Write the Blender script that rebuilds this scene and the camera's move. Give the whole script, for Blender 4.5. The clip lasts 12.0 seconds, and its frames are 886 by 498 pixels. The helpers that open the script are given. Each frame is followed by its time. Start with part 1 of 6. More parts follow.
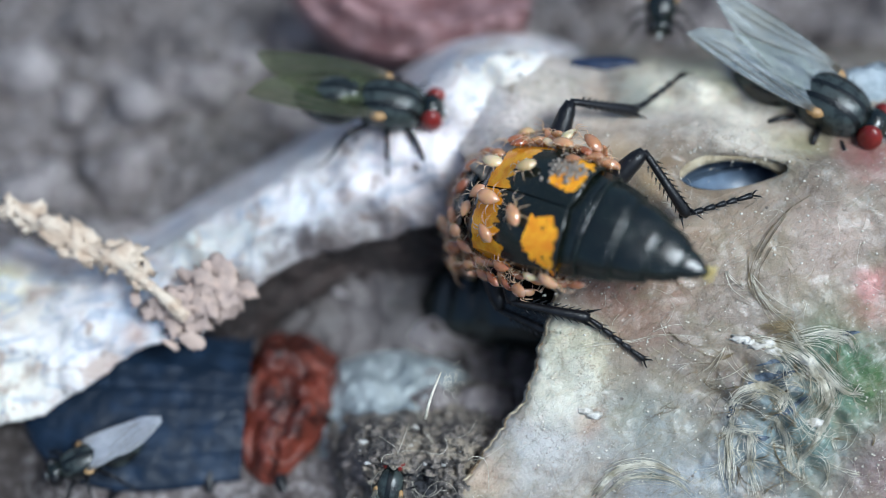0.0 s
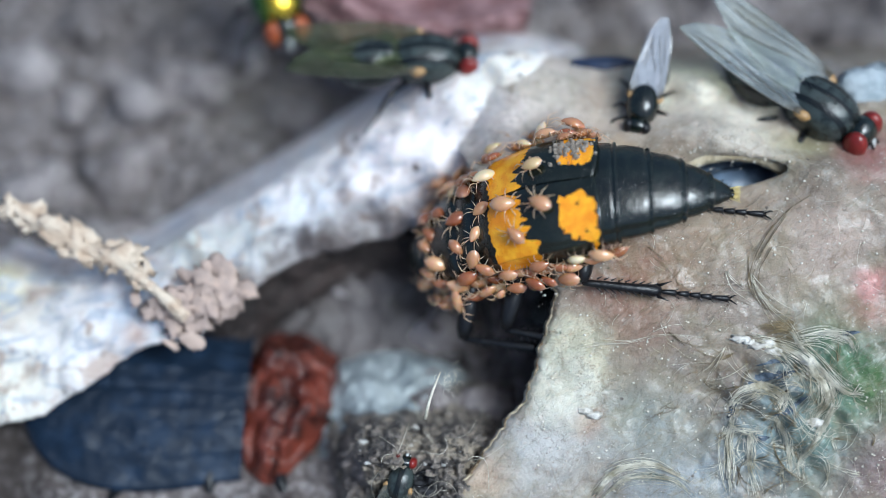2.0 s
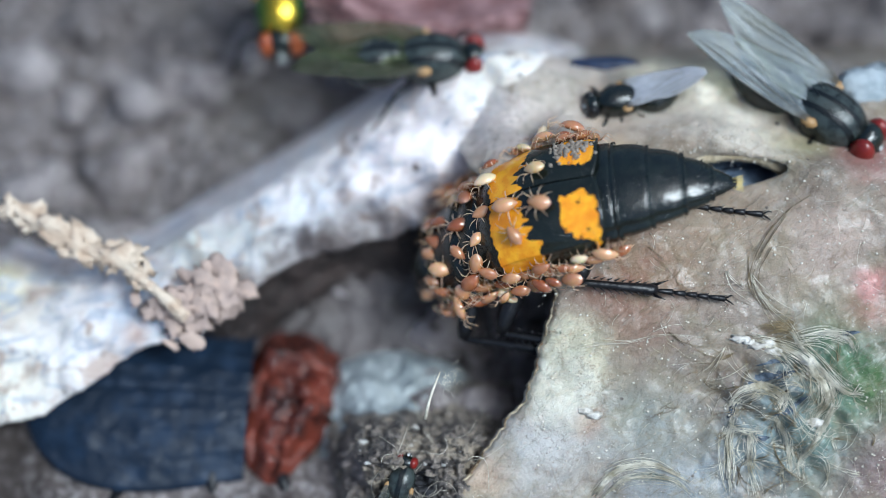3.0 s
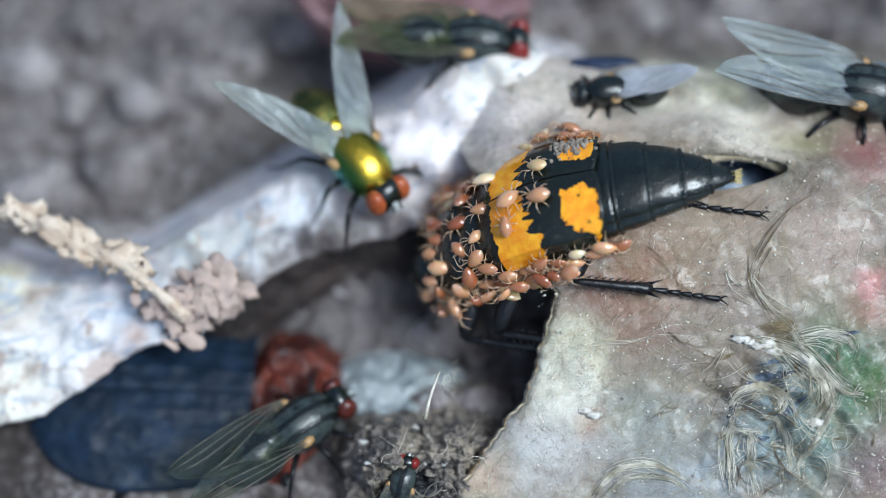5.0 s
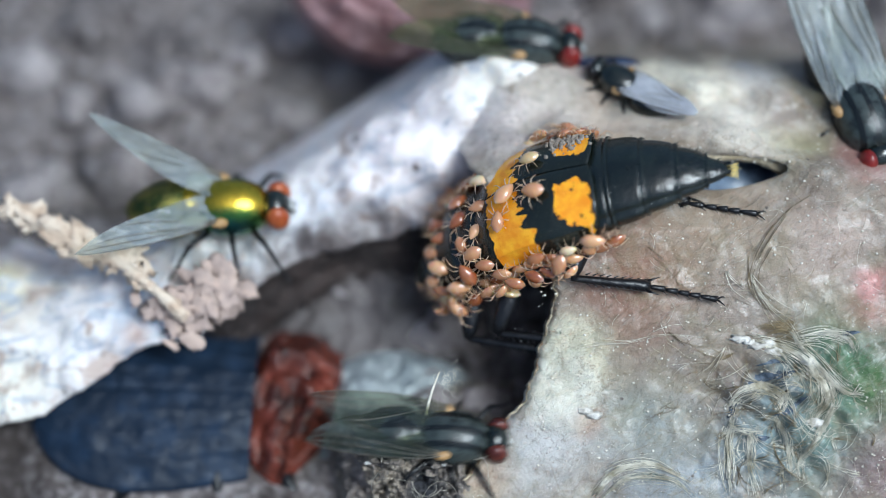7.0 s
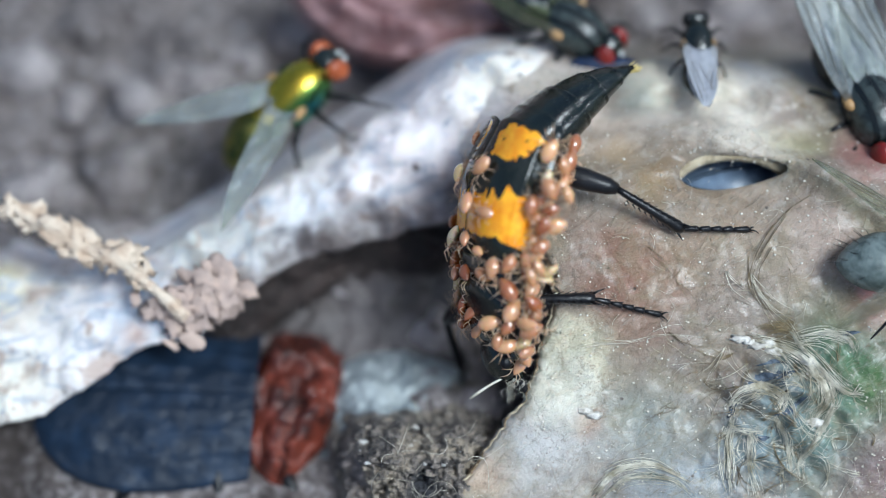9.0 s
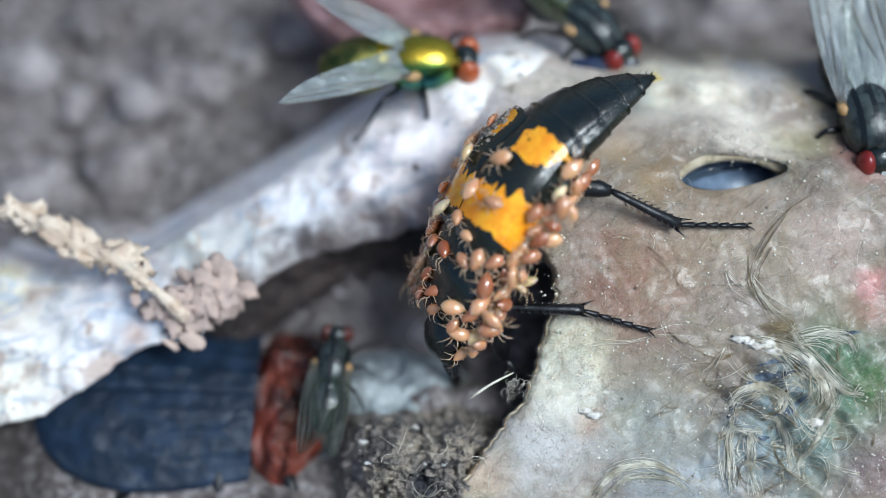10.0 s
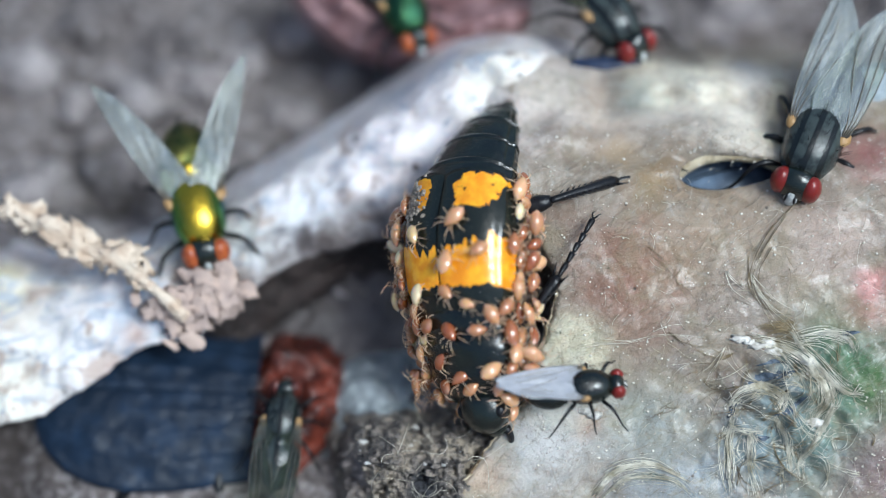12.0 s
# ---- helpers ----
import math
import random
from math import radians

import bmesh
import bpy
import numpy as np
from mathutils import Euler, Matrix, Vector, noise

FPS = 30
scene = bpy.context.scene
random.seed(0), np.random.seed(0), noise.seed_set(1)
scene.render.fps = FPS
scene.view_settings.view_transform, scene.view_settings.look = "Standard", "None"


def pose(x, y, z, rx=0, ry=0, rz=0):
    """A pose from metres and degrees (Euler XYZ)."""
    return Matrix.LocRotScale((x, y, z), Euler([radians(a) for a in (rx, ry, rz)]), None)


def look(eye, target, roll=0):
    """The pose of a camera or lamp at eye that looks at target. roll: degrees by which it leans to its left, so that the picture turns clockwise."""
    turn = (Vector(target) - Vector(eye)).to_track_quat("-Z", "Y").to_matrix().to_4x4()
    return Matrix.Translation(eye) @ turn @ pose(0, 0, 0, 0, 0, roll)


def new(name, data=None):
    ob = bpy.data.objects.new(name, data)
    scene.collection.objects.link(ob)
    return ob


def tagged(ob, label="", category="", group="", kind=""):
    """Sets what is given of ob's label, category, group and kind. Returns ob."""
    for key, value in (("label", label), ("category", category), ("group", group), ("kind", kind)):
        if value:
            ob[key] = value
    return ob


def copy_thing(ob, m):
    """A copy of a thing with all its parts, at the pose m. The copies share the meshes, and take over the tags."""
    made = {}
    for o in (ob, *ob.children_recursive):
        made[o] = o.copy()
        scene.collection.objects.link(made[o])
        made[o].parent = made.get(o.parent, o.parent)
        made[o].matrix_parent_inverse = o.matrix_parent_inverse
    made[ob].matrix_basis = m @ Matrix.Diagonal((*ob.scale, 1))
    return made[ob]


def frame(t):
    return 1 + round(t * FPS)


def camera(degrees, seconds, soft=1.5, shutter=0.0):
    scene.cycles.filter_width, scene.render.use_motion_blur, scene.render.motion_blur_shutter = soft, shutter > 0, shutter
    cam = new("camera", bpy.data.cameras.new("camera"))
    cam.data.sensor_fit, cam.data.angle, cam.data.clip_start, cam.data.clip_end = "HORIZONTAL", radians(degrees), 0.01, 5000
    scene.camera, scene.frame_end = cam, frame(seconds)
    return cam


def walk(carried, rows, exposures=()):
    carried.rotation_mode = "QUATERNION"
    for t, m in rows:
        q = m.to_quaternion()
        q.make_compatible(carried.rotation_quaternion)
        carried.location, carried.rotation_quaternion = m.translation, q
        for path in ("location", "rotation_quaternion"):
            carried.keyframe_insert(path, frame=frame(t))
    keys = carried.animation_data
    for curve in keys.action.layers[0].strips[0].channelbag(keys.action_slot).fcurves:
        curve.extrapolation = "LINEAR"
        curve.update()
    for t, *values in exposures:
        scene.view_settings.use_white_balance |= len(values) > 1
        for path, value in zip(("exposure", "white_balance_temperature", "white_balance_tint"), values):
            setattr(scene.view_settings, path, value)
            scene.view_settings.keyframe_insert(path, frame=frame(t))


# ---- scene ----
# Macro shot of a carcass on soil: all lengths below are millimetres in the frame of the slope
# that the carcass makes: x to the right, y up the slope, z out of it.
MM = 0.001
BED = pose(0, 0, 0, 28)
UP = BED.to_3x3().inverted() @ Vector((0, 0, 1))

cam = camera(30, 12.0, 0.9, 0.4)
cam.data.dof.use_dof = True
cam.data.dof.focus_distance = 0.0785
cam.data.dof.aperture_fstop = 12.0
stand = BED @ Matrix.Translation((0, 0, 79 * MM))
walk(cam, [(0, stand), (12, stand)], [(0, -0.03, 5480, 1), (9, 0.0, 5520, 1), (12, 0.06, 5570, 1)])

# ---- light: bright shade under a high, thinly clouded sky ----
world = bpy.data.worlds.new("sky")
scene.world = world
world.use_nodes = True
sky = world.node_tree.nodes.new("ShaderNodeTexSky")
sky.sky_type = "NISHITA"
sky.sun_disc = False
sky.sun_elevation, sky.sun_rotation = radians(66), radians(120)
sky.air_density, sky.dust_density = 1.0, 4.0
back = world.node_tree.nodes["Background"]
world.node_tree.links.new(sky.outputs[0], back.inputs[0])
back.inputs[1].default_value = 0.11
sun_data = bpy.data.lights.new("sun", "SUN")
sun_data.energy, sun_data.angle, sun_data.color = 3.3, radians(24), (1.0, 0.98, 0.96)
sun = new("sun", sun_data)
sun.matrix_world = look((0.52, -0.30, 1.0), (0, 0, 0))


# ---- materials ----
class Nodes:
    """A small builder for one node material."""

    def __init__(self, name, scale=1000.0):
        self.mat = bpy.data.materials.new(name)
        self.mat.use_nodes = True
        self.tree = self.mat.node_tree
        self.bsdf = self.tree.nodes["Principled BSDF"]
        coord = self.add("ShaderNodeTexCoord")
        mapping = self.add("ShaderNodeMapping")
        mapping.inputs["Scale"].default_value = (scale, scale, scale)
        self.link(coord.outputs["Object"], mapping.inputs["Vector"])
        self.mm = mapping.outputs["Vector"]

    def add(self, kind):
        return self.tree.nodes.new(kind)

    def link(self, a, b):
        self.tree.links.new(a, b)

    def feed(self, value, socket):
        if hasattr(value, "is_output"):
            self.link(value, socket)
        else:
            socket.default_value = value

    def noise(self, scale, detail=4.0, rough=0.6, distort=0.0, vector=None):
        n = self.add("ShaderNodeTexNoise")
        n.inputs["Scale"].default_value = scale
        n.inputs["Detail"].default_value = detail
        n.inputs["Roughness"].default_value = rough
        n.inputs["Distortion"].default_value = distort
        self.link(vector or self.mm, n.inputs["Vector"])
        return n.outputs["Fac"]

    def cells(self, scale, what="Distance", feature="F1", vector=None):
        n = self.add("ShaderNodeTexVoronoi")
        n.feature = feature
        n.inputs["Scale"].default_value = scale
        self.link(vector or self.mm, n.inputs["Vector"])
        return n.outputs[what]

    def math(self, op, a, b=0.0, c=0.0):
        n = self.add("ShaderNodeMath")
        n.operation = op
        for v, s in zip((a, b, c), n.inputs):
            self.feed(v, s)
        return n.outputs[0]

    def step(self, v, lo, hi):
        n = self.add("ShaderNodeMapRange")
        n.interpolation_type = "SMOOTHSTEP"
        self.feed(v, n.inputs["Value"])
        n.inputs["From Min"].default_value, n.inputs["From Max"].default_value = lo, hi
        return n.outputs["Result"]

    def mix(self, f, a, b):
        n = self.add("ShaderNodeMix")
        n.data_type = "RGBA"
        self.feed(f, n.inputs[0])
        for v, s in ((a, n.inputs[6]), (b, n.inputs[7])):
            self.feed(v if hasattr(v, "is_output") else (*v, 1), s)
        return n.outputs[2]

    def xyz(self, vector=None):
        n = self.add("ShaderNodeSeparateXYZ")
        self.link(vector or self.mm, n.inputs[0])
        return n.outputs

    def spot(self, centre, radius, blend=0.5, wobble=1.0):
        """A patch, for stains and for painted shade: 1 inside, 0 outside, with a ragged rim."""
        radius *= 1.4
        d = self.add("ShaderNodeVectorMath")
        d.operation = "DISTANCE"
        self.link(self.mm, d.inputs[0])
        d.inputs[1].default_value = BED.to_3x3() @ Vector(centre)
        r = self.math("MULTIPLY_ADD", self.noise(0.8, 5), radius * wobble, d.outputs["Value"])
        return self.step(r, radius * (1 + wobble * 0.5), radius * (1 + wobble * 0.5) * (1 - blend))

    def drawn_out(self, angle, stretch):
        """Coordinates for marks drawn out along a line at angle on the slope."""
        turn = self.add("ShaderNodeMapping")
        turn.vector_type = "TEXTURE"
        turn.inputs["Rotation"].default_value = (0, 0, radians(angle))
        turn.inputs["Scale"].default_value = (stretch, 1, 1)
        self.link(self.mm, turn.inputs["Vector"])
        return turn.outputs[0]

    def bump(self, height, strength, distance=0.05):
        n = self.add("ShaderNodeBump")
        n.inputs["Strength"].default_value = strength
        n.inputs["Distance"].default_value = distance * MM
        self.link(height, n.inputs["Height"])
        self.link(n.outputs[0], self.bsdf.inputs["Normal"])
        return self

    def done(self, colour, rough=0.5, **more):
        self.feed(colour if hasattr(colour, "is_output") else (*colour, 1), self.bsdf.inputs["Base Color"])
        self.feed(rough, self.bsdf.inputs["Roughness"])
        for k, v in more.items():
            self.feed(v, self.bsdf.inputs[k.replace("_", " ")])
        return self.mat


def soil_material():
    n = Nodes("soil")
    big, fine = n.noise(0.19, 6, 0.6), n.noise(1.6, 6, 0.7)
    own = n.add("ShaderNodeNewGeometry").outputs["Random Per Island"]
    c = n.mix(n.step(big, 0.38, 0.62), (0.125, 0.100, 0.096), (0.42, 0.365, 0.355))
    c = n.mix(n.math("MULTIPLY", n.step(own, 0.72, 0.95), 0.55), c, (0.55, 0.50, 0.49))
    c = n.mix(n.math("MULTIPLY", n.step(own, 0.25, 0.10), 0.7), c, (0.075, 0.058, 0.053))
    c = n.mix(n.step(fine, 0.42, 0.75), c, (0.64, 0.585, 0.57))
    c = n.mix(n.step(n.noise(0.5, 3), 0.58, 0.70), c, (0.09, 0.072, 0.066))
    # shade in the near left corner, painted into the soil colour
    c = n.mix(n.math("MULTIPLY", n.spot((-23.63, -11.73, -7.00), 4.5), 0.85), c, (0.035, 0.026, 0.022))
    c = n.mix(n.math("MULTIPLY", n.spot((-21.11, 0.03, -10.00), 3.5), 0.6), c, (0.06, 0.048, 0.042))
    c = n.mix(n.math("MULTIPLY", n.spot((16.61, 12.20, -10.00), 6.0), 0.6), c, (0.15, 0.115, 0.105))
    c = n.mix(n.math("MULTIPLY", n.spot((-4.99, 9.46, -10.00), 3.5), 0.5), c, (0.50, 0.42, 0.40))
    n.bump(n.math("ADD", n.noise(0.9, 6, 0.7), fine), 1.0, 0.6)
    return n.done(c, 0.9)


def skin_material():
    n = Nodes("bared_skin")
    a, b, f = n.noise(0.22, 5, 0.6, 0.6), n.noise(0.9, 6, 0.65, 0.8), n.noise(5.0, 4, 0.7)
    c = n.mix(n.step(a, 0.36, 0.66), (0.18, 0.138, 0.100), (0.31, 0.262, 0.205))
    c = n.mix(n.step(b, 0.46, 0.72), c, (0.38, 0.34, 0.285))
    c = n.mix(n.math("MULTIPLY", n.step(b, 0.47, 0.30), 0.5), c, (0.14, 0.095, 0.06))
    for at, r, col, k in (
            ((13.93, -3.21, 0.00), 3.4, (0.25, 0.200, 0.155), 0.75),
            ((9.88, -1.05, 0.00), 2.8, (0.37, 0.27, 0.16), 0.75),
            ((9.34, -7.80, 0.00), 3.0, (0.265, 0.285, 0.245), 0.85),
            ((19.06, -5.37, 0.00), 3.6, (0.045, 0.125, 0.055), 1.0),
            ((20.28, -6.72, 0.00), 2.0, (0.050, 0.125, 0.020), 0.9),
            ((17.98, -9.15, 0.00), 2.8, (0.13, 0.23, 0.185), 0.9),
            ((17.17, -7.40, 0.00), 2.8, (0.11, 0.19, 0.155), 0.85),
            ((15.28, -9.42, 0.00), 3.0, (0.19, 0.26, 0.29), 0.9),
            ((11.23, -11.31, 0.00), 3.4, (0.29, 0.33, 0.355), 0.85),
            ((16.36, -6.45, 0.00), 1.8, (0.15, 0.19, 0.21), 0.85),
            ((20.41, -2.67, 0.00), 1.5, (0.38, 0.16, 0.13), 0.8),
            ((20.65, 4.18, -2.00), 1.9, (0.38, 0.15, 0.14), 0.8),
            ((9.34, -4.56, 0.00), 2.6, (0.22, 0.155, 0.105), 0.75),
            ((12.85, -4.56, 0.00), 3.0, (0.225, 0.180, 0.155), 0.8),
            ((6.37, -5.10, 0.00), 2.2, (0.66, 0.60, 0.42), 0.9),
            ((4.75, -9.42, 0.00), 3.4, (0.52, 0.505, 0.48), 0.95),
            ((6.91, -8.21, 0.00), 0.9, (0.42, 0.28, 0.20), 0.9),
            ((2.05, -11.04, 0.00), 1.4, (0.52, 0.38, 0.26), 0.8),
            ((5.43, -6.72, 0.00), 1.8, (0.70, 0.66, 0.54), 0.9),
            ((10.10, 8.54, -4.00), 1.6, (0.60, 0.53, 0.40), 0.8),
            ((7.73, 5.63, -3.00), 2.6, (0.62, 0.50, 0.40), 0.7),
            ((14.46, 6.19, -3.00), 3.4, (0.82, 0.74, 0.62), 0.95),
            ((2.97, 6.33, -3.00), 3.2, (0.70, 0.61, 0.57), 0.85),
            ((11.10, 5.91, -3.00), 2.0, (0.68, 0.58, 0.50), 0.85),
            ((11.94, 8.50, -5.00), 2.8, (0.84, 0.78, 0.62), 0.98),
            ((16.25, 8.35, -5.00), 1.8, (0.42, 0.42, 0.44), 0.8),
            ((17.05, 5.29, -2.00), 1.6, (0.74, 0.66, 0.46), 0.8),
            ((10.96, 4.18, -2.00), 1.7, (0.15, 0.095, 0.045), 0.9),
            ((8.47, 4.18, -2.00), 1.4, (0.26, 0.17, 0.07), 0.8),
            ((5.02, 8.88, -4.50), 3.8, (0.72, 0.63, 0.55), 0.9),
            ((1.80, 6.60, -5.50), 2.6, (0.84, 0.77, 0.76), 0.95),
            ((2.40, 8.60, -6.00), 2.4, (0.82, 0.75, 0.70), 0.95),
            ((19.12, 8.07, -5.00), 2.0, (0.30, 0.28, 0.30), 0.7),
            ((8.68, 7.12, -4.00), 1.2, (0.12, 0.09, 0.07), 0.7),
            ((17.05, 3.90, -2.00), 1.6, (0.42, 0.36, 0.20), 0.7),
                        ((12.74, 1.39, -1.00), 2.0, (0.20, 0.15, 0.08), 0.6),
            ((20.95, -10.77, 0.00), 2.6, (0.17, 0.11, 0.11), 0.85),
            ((13.66, 0.03, 0.00), 4.6, (0.30, 0.22, 0.150), 0.8),
            ((14.74, -2.40, 0.00), 2.6, (0.24, 0.200, 0.165), 0.75),
            ((18.79, 0.03, 0.00), 3.0, (0.48, 0.37, 0.31), 0.75),
            ((20.55, -1.59, 0.00), 1.0, (0.52, 0.20, 0.19), 0.9),
            ((10.01, 3.03, -1.00), 1.6, (0.24, 0.15, 0.06), 0.85),
            ((16.63, -3.75, 0.00), 1.0, (0.09, 0.065, 0.02), 0.85),
            ((9.60, 7.30, -4.00), 1.5, (0.13, 0.16, 0.14), 0.85),
            ((7.40, 7.50, -4.00), 1.1, (0.30, 0.22, 0.15), 0.8),
            ((9.20, 9.30, -6.00), 1.1, (0.10, 0.08, 0.06), 0.85),
            ((18.00, 5.20, -2.00), 1.2, (0.26, 0.24, 0.13), 0.8),
            ((13.40, 7.30, -4.00), 0.9, (0.25, 0.17, 0.11), 0.8),
            ((15.20, 9.30, -6.00), 1.2, (0.22, 0.23, 0.26), 0.8),
            ((16.80, 6.60, -3.00), 1.6, (0.20, 0.15, 0.13), 0.8),
            ((19.60, 9.40, -6.00), 2.2, (0.16, 0.15, 0.15), 0.8),
            ((12.90, 9.90, -6.00), 1.6, (0.22, 0.18, 0.14), 0.7),
            ((8.53, -1.32, 0.00), 3.4, (0.21, 0.095, 0.060), 0.9)):
        c = n.mix(n.math("MULTIPLY", n.spot(at, r, 0.7), k), c, col)
    for at, r, col, k in (((6.10, -4.70, 0.00), 1.7, (0.64, 0.60, 0.45), 0.8), ((5.50, -6.60, 0.00), 1.8, (0.66, 0.64, 0.54), 0.75)):
        c = n.mix(n.math("MULTIPLY", n.spot(at, r, 0.5, 0.7), k), c, col)
    fibres = n.step(n.noise(2.4, 5, 0.7, 0.8, n.drawn_out(38, 5.0)), 0.50, 0.66)
    cross = n.step(n.noise(2.0, 5, 0.7, 1.2, n.drawn_out(-35, 6.0)), 0.54, 0.68)
    furred = n.spot((16.63, -8.07, 0.00), 4.6, 0.6)
    c = n.mix(n.math("MULTIPLY", fibres, n.math("MULTIPLY_ADD", furred, 0.55, 0.10)), c, (0.50, 0.47, 0.38))
    c = n.mix(n.math("MULTIPLY", cross, n.math("MULTIPLY_ADD", furred, 0.5, 0.04)), c, (0.040, 0.050, 0.062))
    veins = n.math("MULTIPLY", n.step(n.math("MULTIPLY_ADD", n.noise(1.5, 4), 0.10, n.cells(0.55, feature="DISTANCE_TO_EDGE")), 0.085, 0.06), n.step(n.noise(0.4, 2), 0.53, 0.63))
    c = n.mix(n.math("MULTIPLY", veins, 0.22), c, (0.14, 0.085, 0.05))
    for size, far, colour in ((3.1, 0.14, (0.12, 0.075, 0.045)), (5.2, 0.17, (0.16, 0.11, 0.07)), (4.1, 0.09, (0.80, 0.76, 0.68))):
        dots = n.math("MULTIPLY", n.step(n.cells(size), far, far * 0.6), n.step(n.noise(0.6, 3), 0.44, 0.56))
        c = n.mix(n.math("MULTIPLY", dots, 0.55), c, colour)
    specks = n.step(n.cells(1.1), 0.11, 0.06)
    c = n.mix(n.math("MULTIPLY", specks, n.step(n.noise(0.35, 2), 0.5, 0.6)), c, (0.05, 0.035, 0.03))
    grain = n.step(n.cells(2.3), 0.07, 0.03)
    c = n.mix(n.math("MULTIPLY", grain, n.step(n.noise(0.45, 2), 0.52, 0.62)), c, (0.75, 0.68, 0.5))
    dirt = n.math("MULTIPLY", n.step(n.noise(3.6, 7, 0.8, 1.2), 0.53, 0.60), n.step(n.noise(0.5, 3), 0.40, 0.58))
    c = n.mix(n.math("MULTIPLY", dirt, 0.42), c, (0.11, 0.078, 0.05))
    pale = n.math("MULTIPLY", n.step(n.noise(3.0, 6, 0.75), 0.55, 0.70), 0.28)
    c = n.mix(pale, c, (0.60, 0.55, 0.47))
    mottle = n.math("MULTIPLY", n.step(n.noise(1.7, 7, 0.78, 0.6), 0.52, 0.64), n.step(n.noise(0.3, 3), 0.40, 0.60))
    c = n.mix(n.math("MULTIPLY", mottle, 0.50), c, (0.165, 0.110, 0.055))
    olive = n.math("MULTIPLY", n.step(n.noise(0.34, 5, 0.65, 0.8), 0.50, 0.64), 0.32)
    c = n.mix(olive, c, (0.24, 0.205, 0.115))
    glaze = n.math("MULTIPLY", n.step(n.noise(0.8, 6, 0.7, 1.5), 0.54, 0.68), 0.20)
    c = n.mix(glaze, c, (0.42, 0.42, 0.40))
    tiny = n.math("MULTIPLY_ADD", n.noise(9.0, 3, 0.7), 0.2, n.math("MULTIPLY", f, 0.5))
    relief = n.math("ADD", n.math("MULTIPLY", n.noise(1.3, 6, 0.68), 1.3), n.math("MULTIPLY_ADD", fibres, 0.35, tiny))
    film = n.add("ShaderNodeBump")
    film.inputs["Strength"].default_value, film.inputs["Distance"].default_value = 0.40, 0.11 * MM
    n.link(n.math("MULTIPLY_ADD", n.noise(3.6, 4, 0.6), 0.35, n.noise(1.0, 4, 0.6)), film.inputs["Height"])
    n.link(film.outputs[0], n.bsdf.inputs["Coat Normal"])
    n.bump(relief, 0.65, 0.17)
    wet = n.step(n.noise(0.55, 5, 0.65), 0.36, 0.62)
    return n.done(c, n.math("MULTIPLY_ADD", n.noise(2.2, 5, 0.7), 0.5, 0.22), Specular_IOR_Level=0.45, Subsurface_Weight=0.15, Subsurface_Radius=(0.0012, 0.0006, 0.0004), Coat_Weight=n.math("MULTIPLY_ADD", wet, 0.24, 0.06), Coat_Roughness=0.17)


